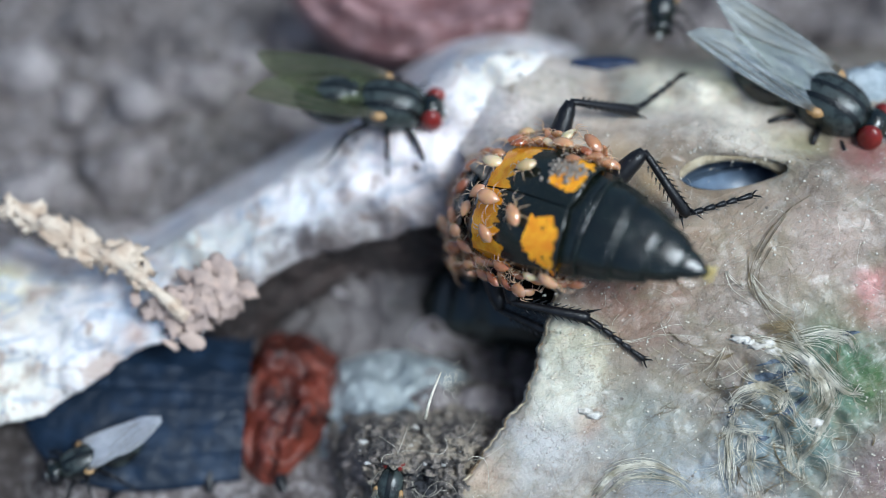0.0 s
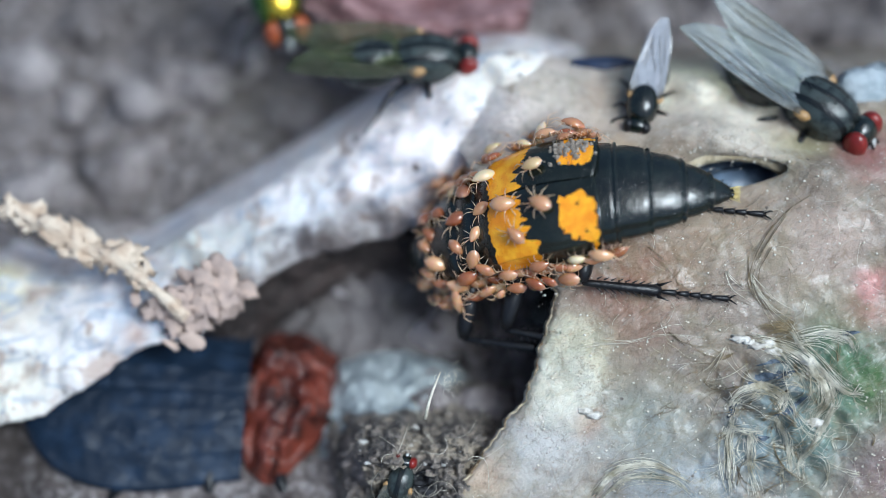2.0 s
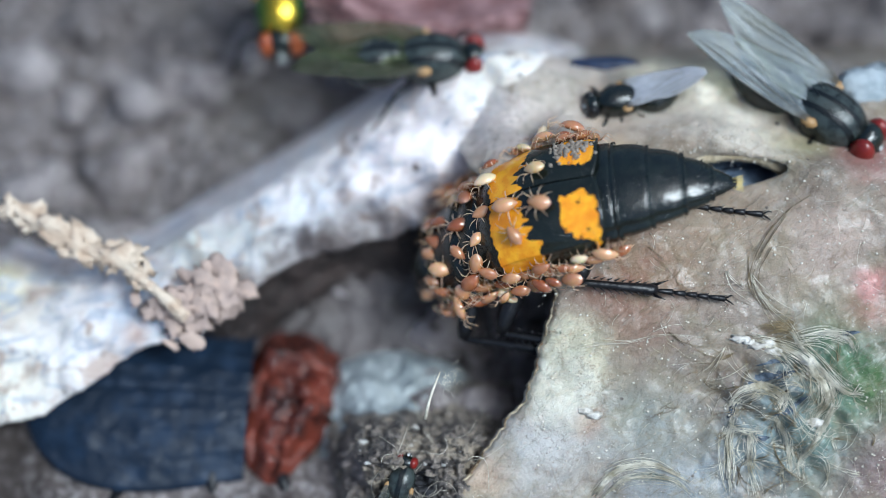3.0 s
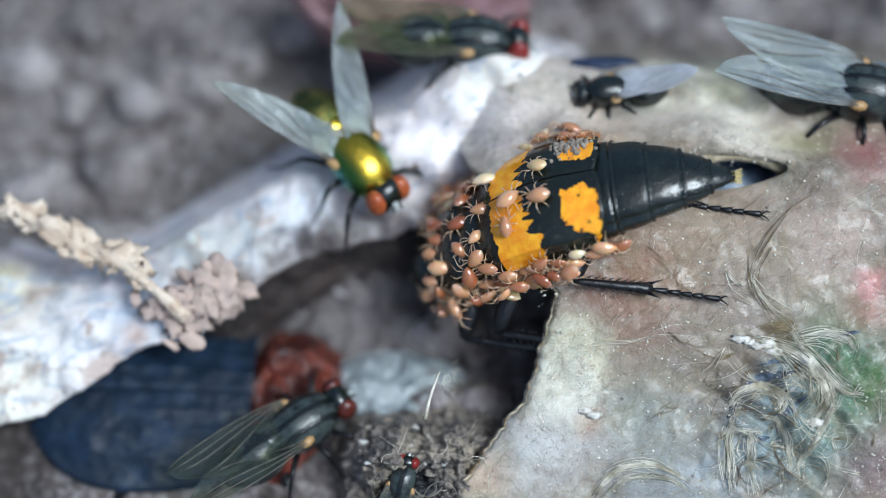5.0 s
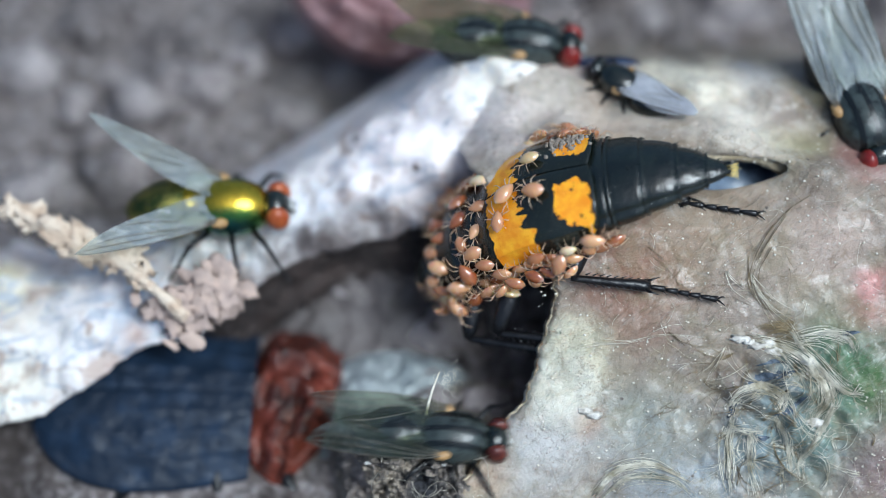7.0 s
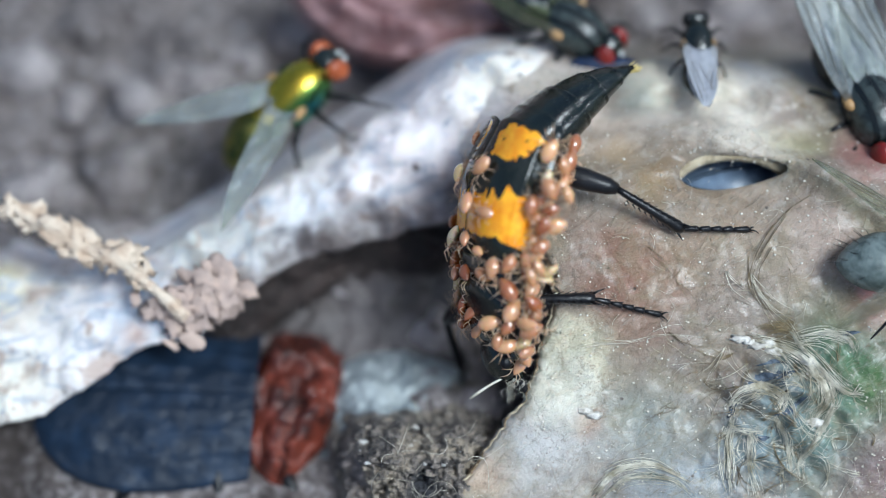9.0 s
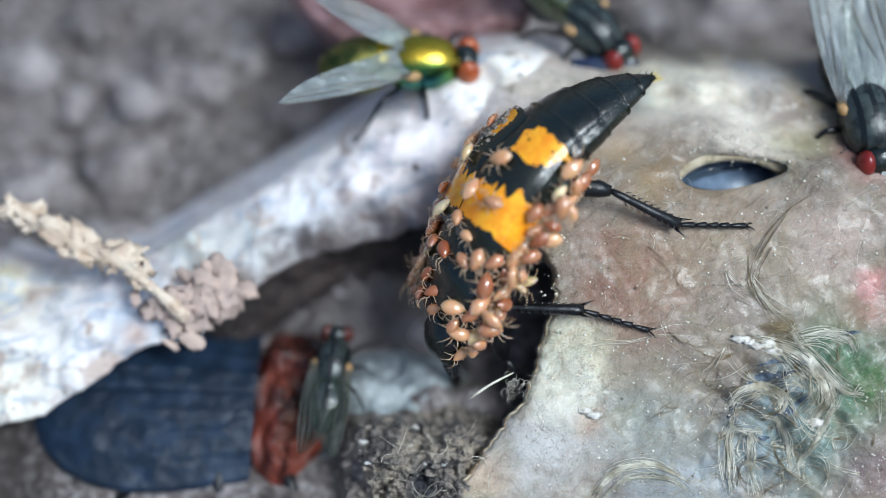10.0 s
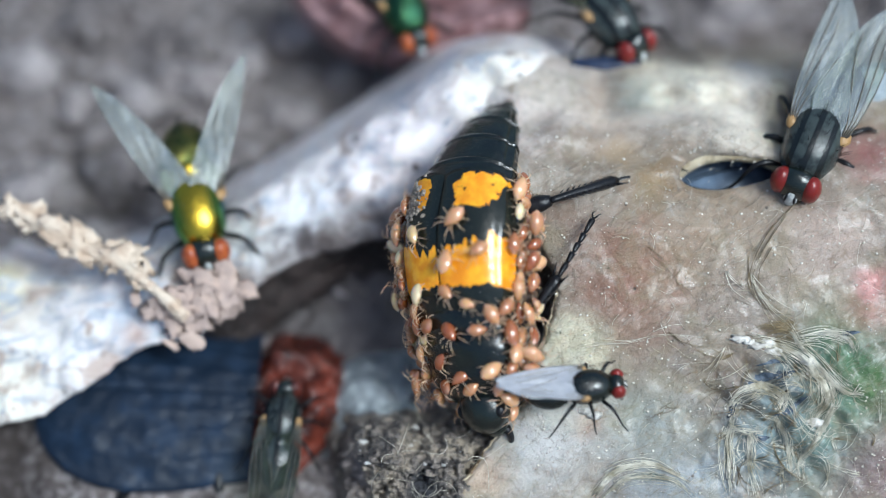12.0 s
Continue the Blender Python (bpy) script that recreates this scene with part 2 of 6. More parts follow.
def flap_material():
    n = Nodes("dried_skin_flap")
    a, b = n.noise(0.3, 6, 0.62, 0.5), n.noise(1.2, 6, 0.7, 0.5)
    c = n.mix(n.step(a, 0.36, 0.64), (0.55, 0.49, 0.475), (0.75, 0.71, 0.705))
    c = n.mix(n.step(b, 0.50, 0.72), c, (0.77, 0.75, 0.75))
    c = n.mix(n.math("MULTIPLY", n.step(b, 0.45, 0.30), 0.6), c, (0.25, 0.20, 0.18))
    for at, r, col, k in (
            ((-21.96, -7.06, -4.00), 3.6, (0.80, 0.77, 0.66), 0.9),
            ((-21.03, -2.29, -6.00), 2.6, (0.52, 0.47, 0.34), 0.6),
            ((-15.15, -3.23, -4.00), 2.2, (0.52, 0.62, 0.74), 0.75),
            ((-11.03, -2.95, -4.00), 2.2, (0.50, 0.38, 0.35), 0.8),
            ((-22.78, -1.71, -6.00), 1.8, (0.66, 0.60, 0.34), 0.8),
            ((-6.43, 1.32, -5.00), 2.4, (0.62, 0.66, 0.74), 0.7),
            ((-10.16, 0.60, -5.00), 2.2, (0.44, 0.48, 0.46), 0.6),
            ((-13.03, 0.03, -5.00), 2.0, (0.36, 0.40, 0.34), 0.6),
            # front edge: brown dirt, and the side wall's shade put into the colour
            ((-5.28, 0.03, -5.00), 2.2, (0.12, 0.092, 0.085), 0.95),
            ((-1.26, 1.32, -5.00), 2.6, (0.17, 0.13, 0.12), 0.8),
            # pinkish white, paled further to brighten the slope turned from the sun
            ((-1.84, 5.34, -5.00), 4.2, (0.90, 0.82, 0.82), 0.9),
            ((3.04, 8.64, -5.00), 3.0, (0.84, 0.79, 0.68), 0.85),
            ((-15.43, -4.37, -4.00), 0.9, (0.40, 0.22, 0.13), 0.7),
            ((-18.84, -4.51, -4.00), 2.4, (0.80, 0.76, 0.72), 0.7),
            ((-7.58, 2.90, -5.00), 2.2, (0.78, 0.78, 0.80), 0.6)):
        c = n.mix(n.math("MULTIPLY", n.spot(at, r, 0.7), k), c, col)
    streak = n.noise(0.6, 6, 0.7, 1.2, n.drawn_out(28, 2.6))
    c = n.mix(n.math("MULTIPLY", n.step(streak, 0.52, 0.60), 0.75), c, (0.33, 0.37, 0.45))
    c = n.mix(n.math("MULTIPLY", n.step(streak, 0.45, 0.34), 0.7), c, (0.79, 0.765, 0.745))
    bits = n.step(n.cells(0.9), 0.26, 0.16)
    c = n.mix(n.math("MULTIPLY", bits, n.step(n.noise(0.5, 3), 0.53, 0.66)), c, (0.20, 0.16, 0.15))
    c = n.mix(n.math("MULTIPLY", n.step(n.noise(0.45, 6, 0.75, 1.0), 0.53, 0.62), 0.7), c, (0.36, 0.25, 0.19))
    # brown mottling and painted shade along the front edge, over the streaks
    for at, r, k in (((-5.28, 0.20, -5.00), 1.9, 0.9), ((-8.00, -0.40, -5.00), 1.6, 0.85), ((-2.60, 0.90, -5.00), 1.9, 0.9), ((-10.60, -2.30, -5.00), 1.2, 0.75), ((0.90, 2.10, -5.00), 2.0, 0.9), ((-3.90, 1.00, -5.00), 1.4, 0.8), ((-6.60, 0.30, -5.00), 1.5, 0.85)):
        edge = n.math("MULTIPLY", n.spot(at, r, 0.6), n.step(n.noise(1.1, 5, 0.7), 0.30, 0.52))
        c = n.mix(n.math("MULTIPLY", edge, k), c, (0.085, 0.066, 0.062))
    n.bump(n.math("ADD", a, b), 0.45, 0.35)
    return n.done(c, 0.55, Subsurface_Weight=0.1, Subsurface_Radius=(0.0012, 0.0006, 0.0004))


def mottled(name, dark, light, scale=0.6, rough=0.6, bump=0.6, **more):
    n = Nodes(name)
    a, b = n.noise(scale, 6, 0.65, 0.4), n.noise(scale * 5, 5, 0.7)
    c = n.mix(n.step(a, 0.35, 0.65), dark, light)
    c = n.mix(n.math("MULTIPLY", n.step(b, 0.55, 0.8), 0.5), c, [min(1, v * 1.5) for v in light])
    n.bump(n.math("ADD", a, b), bump, 0.25)
    return n.done(c, rough, **more)


def crumb_material():
    """Damp dark soil with dry tan crusts, every crumb a shade of its own."""
    n = Nodes("soil_crumbs")
    own = n.add("ShaderNodeNewGeometry").outputs["Random Per Island"]
    c = n.mix(n.step(n.noise(2.2, 6, 0.7), 0.40, 0.64), (0.070, 0.062, 0.058), (0.33, 0.285, 0.245))
    dry = n.step(n.noise(0.42, 5, 0.6, 0.6), 0.47, 0.60)
    c = n.mix(n.math("MULTIPLY", dry, n.step(n.noise(1.8, 6, 0.75), 0.36, 0.60)), c, (0.46, 0.39, 0.30))
    c = n.mix(n.math("MULTIPLY", n.step(own, 0.6, 1.0), 0.5), c, (0.42, 0.35, 0.27))
    c = n.mix(n.step(own, 0.965, 0.975), c, (0.72, 0.70, 0.66))
    c = n.mix(n.math("MULTIPLY", n.spot((-4.6, -11.2, -2.0), 1.3, 0.4), 0.8), c, (0.30, 0.255, 0.24))
    c = n.mix(n.math("MULTIPLY", n.spot((-0.9, -11.3, -1.0), 1.0, 0.5), 0.9), c, (0.045, 0.048, 0.058))
    n.bump(n.noise(6.0, 6, 0.75), 1.0, 0.15)
    return n.done(c, n.math("MULTIPLY_ADD", n.noise(1.2, 5, 0.7), 1.0, -0.05))


def elytra_material():
    """Black with two ragged orange bands, finely punctured."""
    n = Nodes("banded_elytra")
    x, y, _ = n.xyz()
    side = n.math("ABSOLUTE", y)
    across = n.add("ShaderNodeVectorMath")
    across.operation = "MULTIPLY"
    n.link(n.mm, across.inputs[0])
    across.inputs[1].default_value = (0.12, 1.0, 0.0)
    rag = n.math("MULTIPLY_ADD", n.noise(2.1, 1.6, 0.5, 0.0, across.outputs[0]), 2.6, -1.3)
    lobes = n.math("MULTIPLY_ADD", n.noise(1.9, 3.5, 0.55, 0.4), 4.4, -2.2)
    xr = n.math("MULTIPLY_ADD", lobes, 0.16, n.math("ADD", x, rag))
    inner = n.math("MULTIPLY_ADD", side, 0.30, xr)
    front = n.math("MULTIPLY", n.step(inner, 0.70, 0.78), n.step(n.math("MULTIPLY_ADD", rag, 0.4, x), 2.40, 2.32))
    front = n.math("MULTIPLY", front, n.step(side, 0.03, 0.07))
    px = n.math("POWER", n.math("ABSOLUTE", n.math("MULTIPLY_ADD", x, 1.02, 2.94)), 3.6)
    py = n.math("POWER", n.math("ABSOLUTE", n.math("MULTIPLY_ADD", side, 0.84, -1.66)), 3.0)
    rear = n.step(n.math("MULTIPLY_ADD", lobes, 0.85, n.math("ADD", px, py)), 1.0, 0.9)
    band = n.math("MAXIMUM", front, rear)
    orange = n.mix(n.step(n.noise(1.1, 5, 0.6), 0.34, 0.66), (0.84, 0.28, 0.005), (0.97, 0.46, 0.016))
    orange = n.mix(n.math("MULTIPLY", n.step(n.cells(5.0), 0.16, 0.08), 0.5), orange, (0.55, 0.13, 0.004))
    c = n.mix(band, (0.008, 0.011, 0.008), orange)
    n.bump(n.math("ADD", n.step(n.cells(6.0), 0.05, 0.3), n.math("MULTIPLY", n.noise(0.8, 3), 1.2)), 0.55, 0.07)
    return n.done(c, n.math("MULTIPLY_ADD", n.noise(2.0, 4, 0.7), 0.30, 0.05), Specular_IOR_Level=0.6)


def shell_material(name, colour=(0.006, 0.0085, 0.008), rough=0.04, pits=5.0, depth=0.20, gloss=0.38):
    n = Nodes(name)
    c = n.mix(n.step(n.noise(0.7, 5), 0.4, 0.7), colour, [v * 2.0 for v in colour])
    dust = n.math("MULTIPLY", n.step(n.noise(3.0, 5, 0.8), 0.68, 0.80), 0.14)
    c = n.mix(dust, c, (0.16, 0.14, 0.11))
    n.bump(n.math("ADD", n.step(n.cells(pits), 0.05, 0.3), n.math("MULTIPLY", n.noise(1.6, 5, 0.65), 2.0)), depth, 0.08)
    return n.done(c, n.math("MULTIPLY_ADD", n.noise(1.3, 5, 0.7), 0.16, rough), Specular_IOR_Level=gloss)


def mite_material(name, dark, light):
    """Waxy, half translucent shield, each mite a shade of its own."""
    n = Nodes(name)
    own = n.add("ShaderNodeObjectInfo").outputs["Random"]
    c = n.mix(n.math("MULTIPLY_ADD", n.noise(1.4, 3), 0.5, n.math("MULTIPLY_ADD", own, 0.9, -0.3)), dark, light)
    x, _, _ = n.xyz()
    c = n.mix(n.math("MULTIPLY", n.step(n.math("MULTIPLY_ADD", n.noise(2.0, 2), 0.4, x), -0.1, -0.6), 0.45), c, [min(1, 0.7 * v + 0.30) for v in light])
    n.bump(n.noise(3.0, 3), 0.15, 0.04)
    return n.done(c, n.math("MULTIPLY_ADD", n.noise(3.0, 3), 0.2, 0.10), Specular_IOR_Level=0.7, Coat_Weight=1.0, Coat_Roughness=0.04, Subsurface_Weight=0.5, Subsurface_Radius=(0.0006, 0.00028, 0.00010))


def gold_green_material():
    n = Nodes("gold_lit_green_cuticle")
    side = n.math("ABSOLUTE", n.xyz()[1])
    z = n.math("MULTIPLY_ADD", n.noise(0.9, 3), 0.7, side)
    # sun's highlight painted gold along the middle; green and teal sides mimic facing angle
    c = n.mix(n.step(z, 0.75, 1.4), (0.66, 0.47, 0.05), (0.11, 0.24, 0.06))
    c = n.mix(n.step(z, 1.45, 1.8), c, (0.04, 0.16, 0.17))
    n.bump(n.noise(5.0, 4), 0.4, 0.06)
    return n.done(c, 0.27, Metallic=1.0)


def fly_grey_material():
    n = Nodes("grey_fly_cuticle")
    y = n.xyz()[1]
    stripe = n.step(n.math("ABSOLUTE", n.math("SINE", n.math("MULTIPLY", y, 4.2))), 0.35, 0.75)
    c = n.mix(n.math("MULTIPLY", stripe, n.step(n.noise(1.5, 4), 0.3, 0.6)), (0.007, 0.009, 0.009), (0.045, 0.056, 0.053))
    n.bump(n.noise(6.0, 4), 0.5, 0.06)
    return n.done(c, 0.2)


def wing_material(name="wing_membrane", dark=(0.20, 0.22, 0.20), light=(0.42, 0.45, 0.46), most=0.26, least=0.0):
    """Clear, faintly olive membrane; its silky sheen is painted as paler streaks."""
    n = Nodes(name)
    grain = n.drawn_out(0, 6.0)
    c = n.mix(n.step(n.noise(2.2, 4, 0.6, 0.5, grain), 0.35, 0.7), dark, light)
    mat = n.done(c, 0.28, Specular_IOR_Level=0.8)
    n.bump(n.cells(1.2, feature="DISTANCE_TO_EDGE"), 0.4, 0.05)
    clear = n.add("ShaderNodeBsdfTransparent")
    clear.inputs[0].default_value = (0.78, 0.80, 0.70, 1)
    both = n.add("ShaderNodeMixShader")
    n.feed(n.math("MULTIPLY_ADD", n.noise(1.8, 4, 0.6, 0.4, grain), most, least), both.inputs[0])
    n.link(clear.outputs[0], both.inputs[1])
    n.link(n.bsdf.outputs[0], both.inputs[2])
    n.link(both.outputs[0], n.tree.nodes["Material Output"].inputs[0])
    return mat


def frosted_wing():
    """Milky wing of the small flies, faintly iridescent; reflected sky partly painted in as white."""
    n = Nodes("milky_reflecting_wing")
    c = n.mix(n.noise(1.2, 4), (0.34, 0.34, 0.39), (0.58, 0.60, 0.62))
    mat = n.done(c, 0.24, Specular_IOR_Level=1.0)
    clear = n.add("ShaderNodeBsdfTransparent")
    both = n.add("ShaderNodeMixShader")
    n.feed(n.math("MULTIPLY_ADD", n.noise(1.6, 4), 0.5, 0.34), both.inputs[0])
    n.link(clear.outputs[0], both.inputs[1])
    n.link(n.bsdf.outputs[0], both.inputs[2])
    n.link(both.outputs[0], n.tree.nodes["Material Output"].inputs[0])
    return mat


def eye_material():
    n = Nodes("compound_eye")
    c = n.mix(n.noise(1.4, 2), (0.10, 0.007, 0.007), (0.24, 0.020, 0.014))
    n.bump(n.step(n.cells(16.0), 0.1, 0.5), 0.3, 0.02)
    return n.done(c, 0.28)


SOIL, SKIN, FLAP = soil_material(), skin_material(), flap_material()
# dirty brown flesh; the shade under the flap and in the hole darkens this colour
MEAT = mottled("wet_shaded_flesh", (0.016, 0.011, 0.010), (0.06, 0.043, 0.038), 0.5, 0.5, 1.0)
# beige lining with the cavity's shade worked into its colour
FLOOR = mottled("shaded_cavity_lining", (0.040, 0.033, 0.032), (0.135, 0.117, 0.112), 0.35, 0.4, 0.6)
BULGE = mottled("grey_lining", (0.18, 0.21, 0.225), (0.48, 0.52, 0.52), 0.55, 0.35, 0.8)
CRUMB = crumb_material()
DEBRIS = mottled("straw_debris", (0.62, 0.46, 0.33), (0.86, 0.72, 0.57), 0.9, 0.8, 0.8)
HUSK = mottled("pink_tan_husk", (0.42, 0.32, 0.28), (0.66, 0.50, 0.41), 0.6, 0.6, 0.8)
SCAB = mottled("red_brown_hide", (0.13, 0.045, 0.045), (0.46, 0.28, 0.28), 0.75, 0.45, 0.9)
ELYTRA = elytra_material()
SHELL = shell_material("black_cuticle", (0.004, 0.0062, 0.0046), 0.08, 7.0, 0.34, 0.74)
LEG = shell_material("black_leg_cuticle", (0.005, 0.005, 0.006), 0.22, 9.0, 0.4)
BLUE = shell_material("blue_black_elytra", (0.006, 0.013, 0.027), 0.40, 3.0, 0.5, 0.32)
RED = mottled("brick_red_pronotum", (0.030, 0.008, 0.006), (0.185, 0.042, 0.025), 0.6, 0.24, 0.5)
MITE = mite_material("tan_mite_shield", (0.30, 0.085, 0.026), (0.78, 0.46, 0.24))
PALE_MITE = mite_material("cream_mite_shield", (0.62, 0.44, 0.22), (0.80, 0.68, 0.46))
MITE_LEG = mottled("mite_leg", (0.42, 0.25, 0.14), (0.68, 0.48, 0.32), 2.0, 0.3, 0.1, Subsurface_Weight=0.3, Subsurface_Radius=(0.0003, 0.0002, 0.0001))
BRISTLE = mottled("yellow_bristles", (0.55, 0.42, 0.12), (0.75, 0.62, 0.25), 3.0, 0.5, 0.1)
HAIR = mottled("pale_hair", (0.36, 0.32, 0.22), (0.84, 0.80, 0.68), 0.9, 0.4, 0.1)
MATTED = mottled("matted_fur", (0.22, 0.25, 0.23), (0.62, 0.60, 0.50), 1.3, 0.3, 1.0)
DARK_EYE = mottled("dark_brown_eye", (0.045, 0.010, 0.008), (0.11, 0.024, 0.016), 2.0, 0.2, 0.1)
DARK_HAIR = mottled("brown_hair", (0.07, 0.05, 0.025), (0.24, 0.18, 0.09), 0.5, 0.4, 0.1)
VEIN = mottled("wing_vein", (0.07, 0.06, 0.045), (0.16, 0.14, 0.11), 2.0, 0.4, 0.1)
FROST = frosted_wing()
DUST = mottled("stuck_soil", (0.22, 0.18, 0.14), (0.42, 0.36, 0.30), 2.5, 0.9, 0.6)
GRAIN = mottled("pale_sand", (0.55, 0.50, 0.40), (0.80, 0.77, 0.70), 3.0, 0.25, 0.1)
FLAKE = mottled("white_flake", (0.55, 0.51, 0.44), (0.80, 0.77, 0.71), 1.5, 0.6, 0.6)
FAT = mottled("cream_fat", (0.40, 0.31, 0.18), (0.66, 0.57, 0.40), 0.7, 0.35, 0.6)
SLATE = mottled("blue_grey_tissue", (0.25, 0.30, 0.33), (0.44, 0.49, 0.52), 0.7, 0.4, 0.6)
RIM = mottled("torn_skin_edge", (0.17, 0.11, 0.055), (0.66, 0.57, 0.40), 1.6, 0.5, 0.5)
TEAL = mottled("green_fly_abdomen", (0.02, 0.07, 0.045), (0.06, 0.14, 0.06), 0.9, 0.3, 0.3, Metallic=1.0)
GREEN, GREY, WING, EYE = gold_green_material(), fly_grey_material(), wing_material(), eye_material()
ORANGE_EYE = mottled("rust_eye", (0.26, 0.05, 0.015), (0.42, 0.11, 0.03), 2.0, 0.3, 0.1)
FACE = mottled("silver_face", (0.35, 0.36, 0.34), (0.65, 0.66, 0.64), 2.0, 0.3, 0.1)
WET = mottled("blue_black_wet_fold", (0.020, 0.026, 0.036), (0.16, 0.20, 0.26), 1.2, 0.12, 0.6)
OLIVE = wing_material("olive_wing", (0.11, 0.13, 0.07), (0.28, 0.32, 0.20), 0.22, 0.0)
PALE_GREY = mottled("pale_grey_fly", (0.06, 0.08, 0.078), (0.20, 0.24, 0.23), 0.8, 0.22, 0.3)
BRASS = mottled("brassy_green_abdomen", (0.06, 0.09, 0.03), (0.26, 0.23, 0.06), 0.9, 0.3, 0.4, Metallic=1.0)
CLEAR = wing_material("clear_wing", (0.06, 0.08, 0.08), (0.22, 0.26, 0.28), 0.20, 0.0)
# pale copy of the wing membrane: the sky's reflection is painted into it
SKY_SHEEN = wing_material("silvery_wing", (0.44, 0.49, 0.56), (0.86, 0.90, 0.95), 0.42, 0.0)
AMBER = mottled("amber_wing_base", (0.30, 0.17, 0.06), (0.45, 0.28, 0.12), 2.0, 0.45, 0.1)


# ---- mesh helpers: a shape is a list of points in mm and a list of faces ----
def surface(f, nu, nv, close_u=False, close_v=False):
    """A grid of quads over f(u, v), u and v from 0 to 1."""
    us = [i / (nu if close_u else nu - 1) for i in range(nu)]
    vs = [j / (nv if close_v else nv - 1) for j in range(nv)]
    pts = [tuple(f(u, v)) for u in us for v in vs]
    faces = []
    for i in range(nu if close_u else nu - 1):
        for j in range(nv if close_v else nv - 1):
            a, b = i * nv, (i + 1) % nu * nv
            k = (j + 1) % nv
            faces.append((a + j, b + j, b + k, a + k))
    return pts, faces


def join(*shapes):
    pts, faces = [], []
    for p, f in shapes:
        n = len(pts)
        pts += p
        faces += [tuple(i + n for i in q) for q in f]
    return pts, faces


def moved(shape, m):
    return [tuple(m @ Vector(p)) for p in shape[0]], shape[1]


def blob(rx, ry, rz, at=(0, 0, 0), nu=14, nv=10, rough=0.0, seed=0.0, scale=1.0):
    """A rounded body, roughened by noise where asked."""
    def f(u, v):
        a, b = u * math.tau, (v - 0.5) * math.pi * 0.998
        d = Vector((math.cos(a) * math.cos(b), math.sin(a) * math.cos(b), math.sin(b)))
        k = 1 + rough * noise.fractal(d * scale * 1.7 + Vector((seed, seed * 1.7, 0)), 0.8, 2.0, 4)
        return at[0] + d.x * rx * k, at[1] + d.y * ry * k, at[2] + d.z * rz * k
    return surface(f, nu, nv, close_u=True)


def tube(path, radii, sides=7):
    """A closed tube along points; radii one per point or (across, along the normal) pairs."""
    path = [Vector(p) for p in path]
    pts, faces = [], []
    side = Vector((0, 0, 1))
    for i, p in enumerate(path):
        d = (path[min(i + 1, len(path) - 1)] - path[max(i - 1, 0)]).normalized()
        e = d.cross(side)
        if e.length < 1e-3:
            e = d.cross(Vector((1, 0, 0)))
        e.normalize()
        g = e.cross(d)
        r = radii[i] if isinstance(radii, (list, tuple)) else radii
        for k in range(sides):
            a = math.tau * k / sides
            pts.append(tuple(p + e * math.cos(a) * r + g * math.sin(a) * r))
    for i in range(len(path) - 1):
        for k in range(sides):
            q = (k + 1) % sides
            faces.append((i * sides + k, i * sides + q, (i + 1) * sides + q, (i + 1) * sides + k))
    faces.append(tuple(reversed(range(sides))))
    faces.append(tuple(range((len(path) - 1) * sides, len(path) * sides)))
    return pts, faces


def curve(points, n):
    """n points on a smooth curve through points (Catmull-Rom)."""
    p = [Vector(q) for q in points]
    p = [p[0] * 2 - p[1]] + p + [p[-1] * 2 - p[-2]]
    out = []
    for i in range(n):
        s = i / (n - 1) * (len(p) - 3)
        k = min(int(s), len(p) - 4)
        t = s - k
        a, b, c, d = p[k:k + 4]
        out.append(0.5 * (2 * b + (c - a) * t + (2 * a - 5 * b + 4 * c - d) * t * t + (3 * b - a - 3 * c + d) * t ** 3))
    return out


def along(points):
    """A function of 0..1 along a smooth curve."""
    q = curve(points, 120)

    def f(u):
        s = max(0.0, min(1.0, u)) * 119
        k = min(int(s), 118)
        return q[k].lerp(q[k + 1], s - k)
    return f


def make_mesh(name, shape, material, smooth=True, m=None):
    me = bpy.data.meshes.new(name)
    m = m or Matrix.Identity(4)
    me.from_pydata([tuple((m @ Vector(p)) * MM) for p in shape[0]], [], shape[1])
    me.materials.append(material)
    for poly in me.polygons:
        poly.use_smooth = smooth
    me.update()
    return me


def part(name, shape, material, parent=None, label="", smooth=True):
    """One mesh object from a shape in its parent's space."""
    ob = new(name, make_mesh(name, shape, material, smooth))
    ob.parent = parent
    return tagged(ob, label) if label else ob


def laid(name, shape, material, label="", category="", kind="", smooth=True, group=""):
    """A still thing whose shape is given in the frame of the slope."""
    ob = new(name, make_mesh(name, shape, material, smooth, BED.to_3x3().to_4x4()))
    return tagged(ob, label, category, group, kind)


def thing(name, label, category, m=None, group=""):
    ob = new(name)
    ob.empty_display_size = 0.002
    ob.matrix_world = m or Matrix.Identity(4)
    return tagged(ob, label, category, group)


def seat(x, y, z, heading, pitch=0.0, roll=0.0):
    """A pose on the slope: the thing stands upright in the world, its nose pointing to heading as seen from above the slope."""
    fwd = Vector((math.cos(radians(heading)), math.sin(radians(heading)), 0))
    fwd = (fwd - UP * fwd.dot(UP) * 0.85).normalized()
    up = (UP - fwd * UP.dot(fwd)).normalized()
    left = up.cross(fwd)
    r = Matrix((fwd, left, up)).transposed().to_4x4()
    turn = r @ Matrix.Rotation(radians(-pitch), 4, "Y") @ Matrix.Rotation(radians(roll), 4, "X")
    return BED @ Matrix.Translation(Vector((x, y, z)) * MM) @ turn


def fbm(x, y, z=0.0, octaves=4):
    return noise.fractal(Vector((x, y, z)), 0.9, 2.0, octaves)


# ---- the ground: one sheet to the horizon ----
GROUND_Z = -10.0


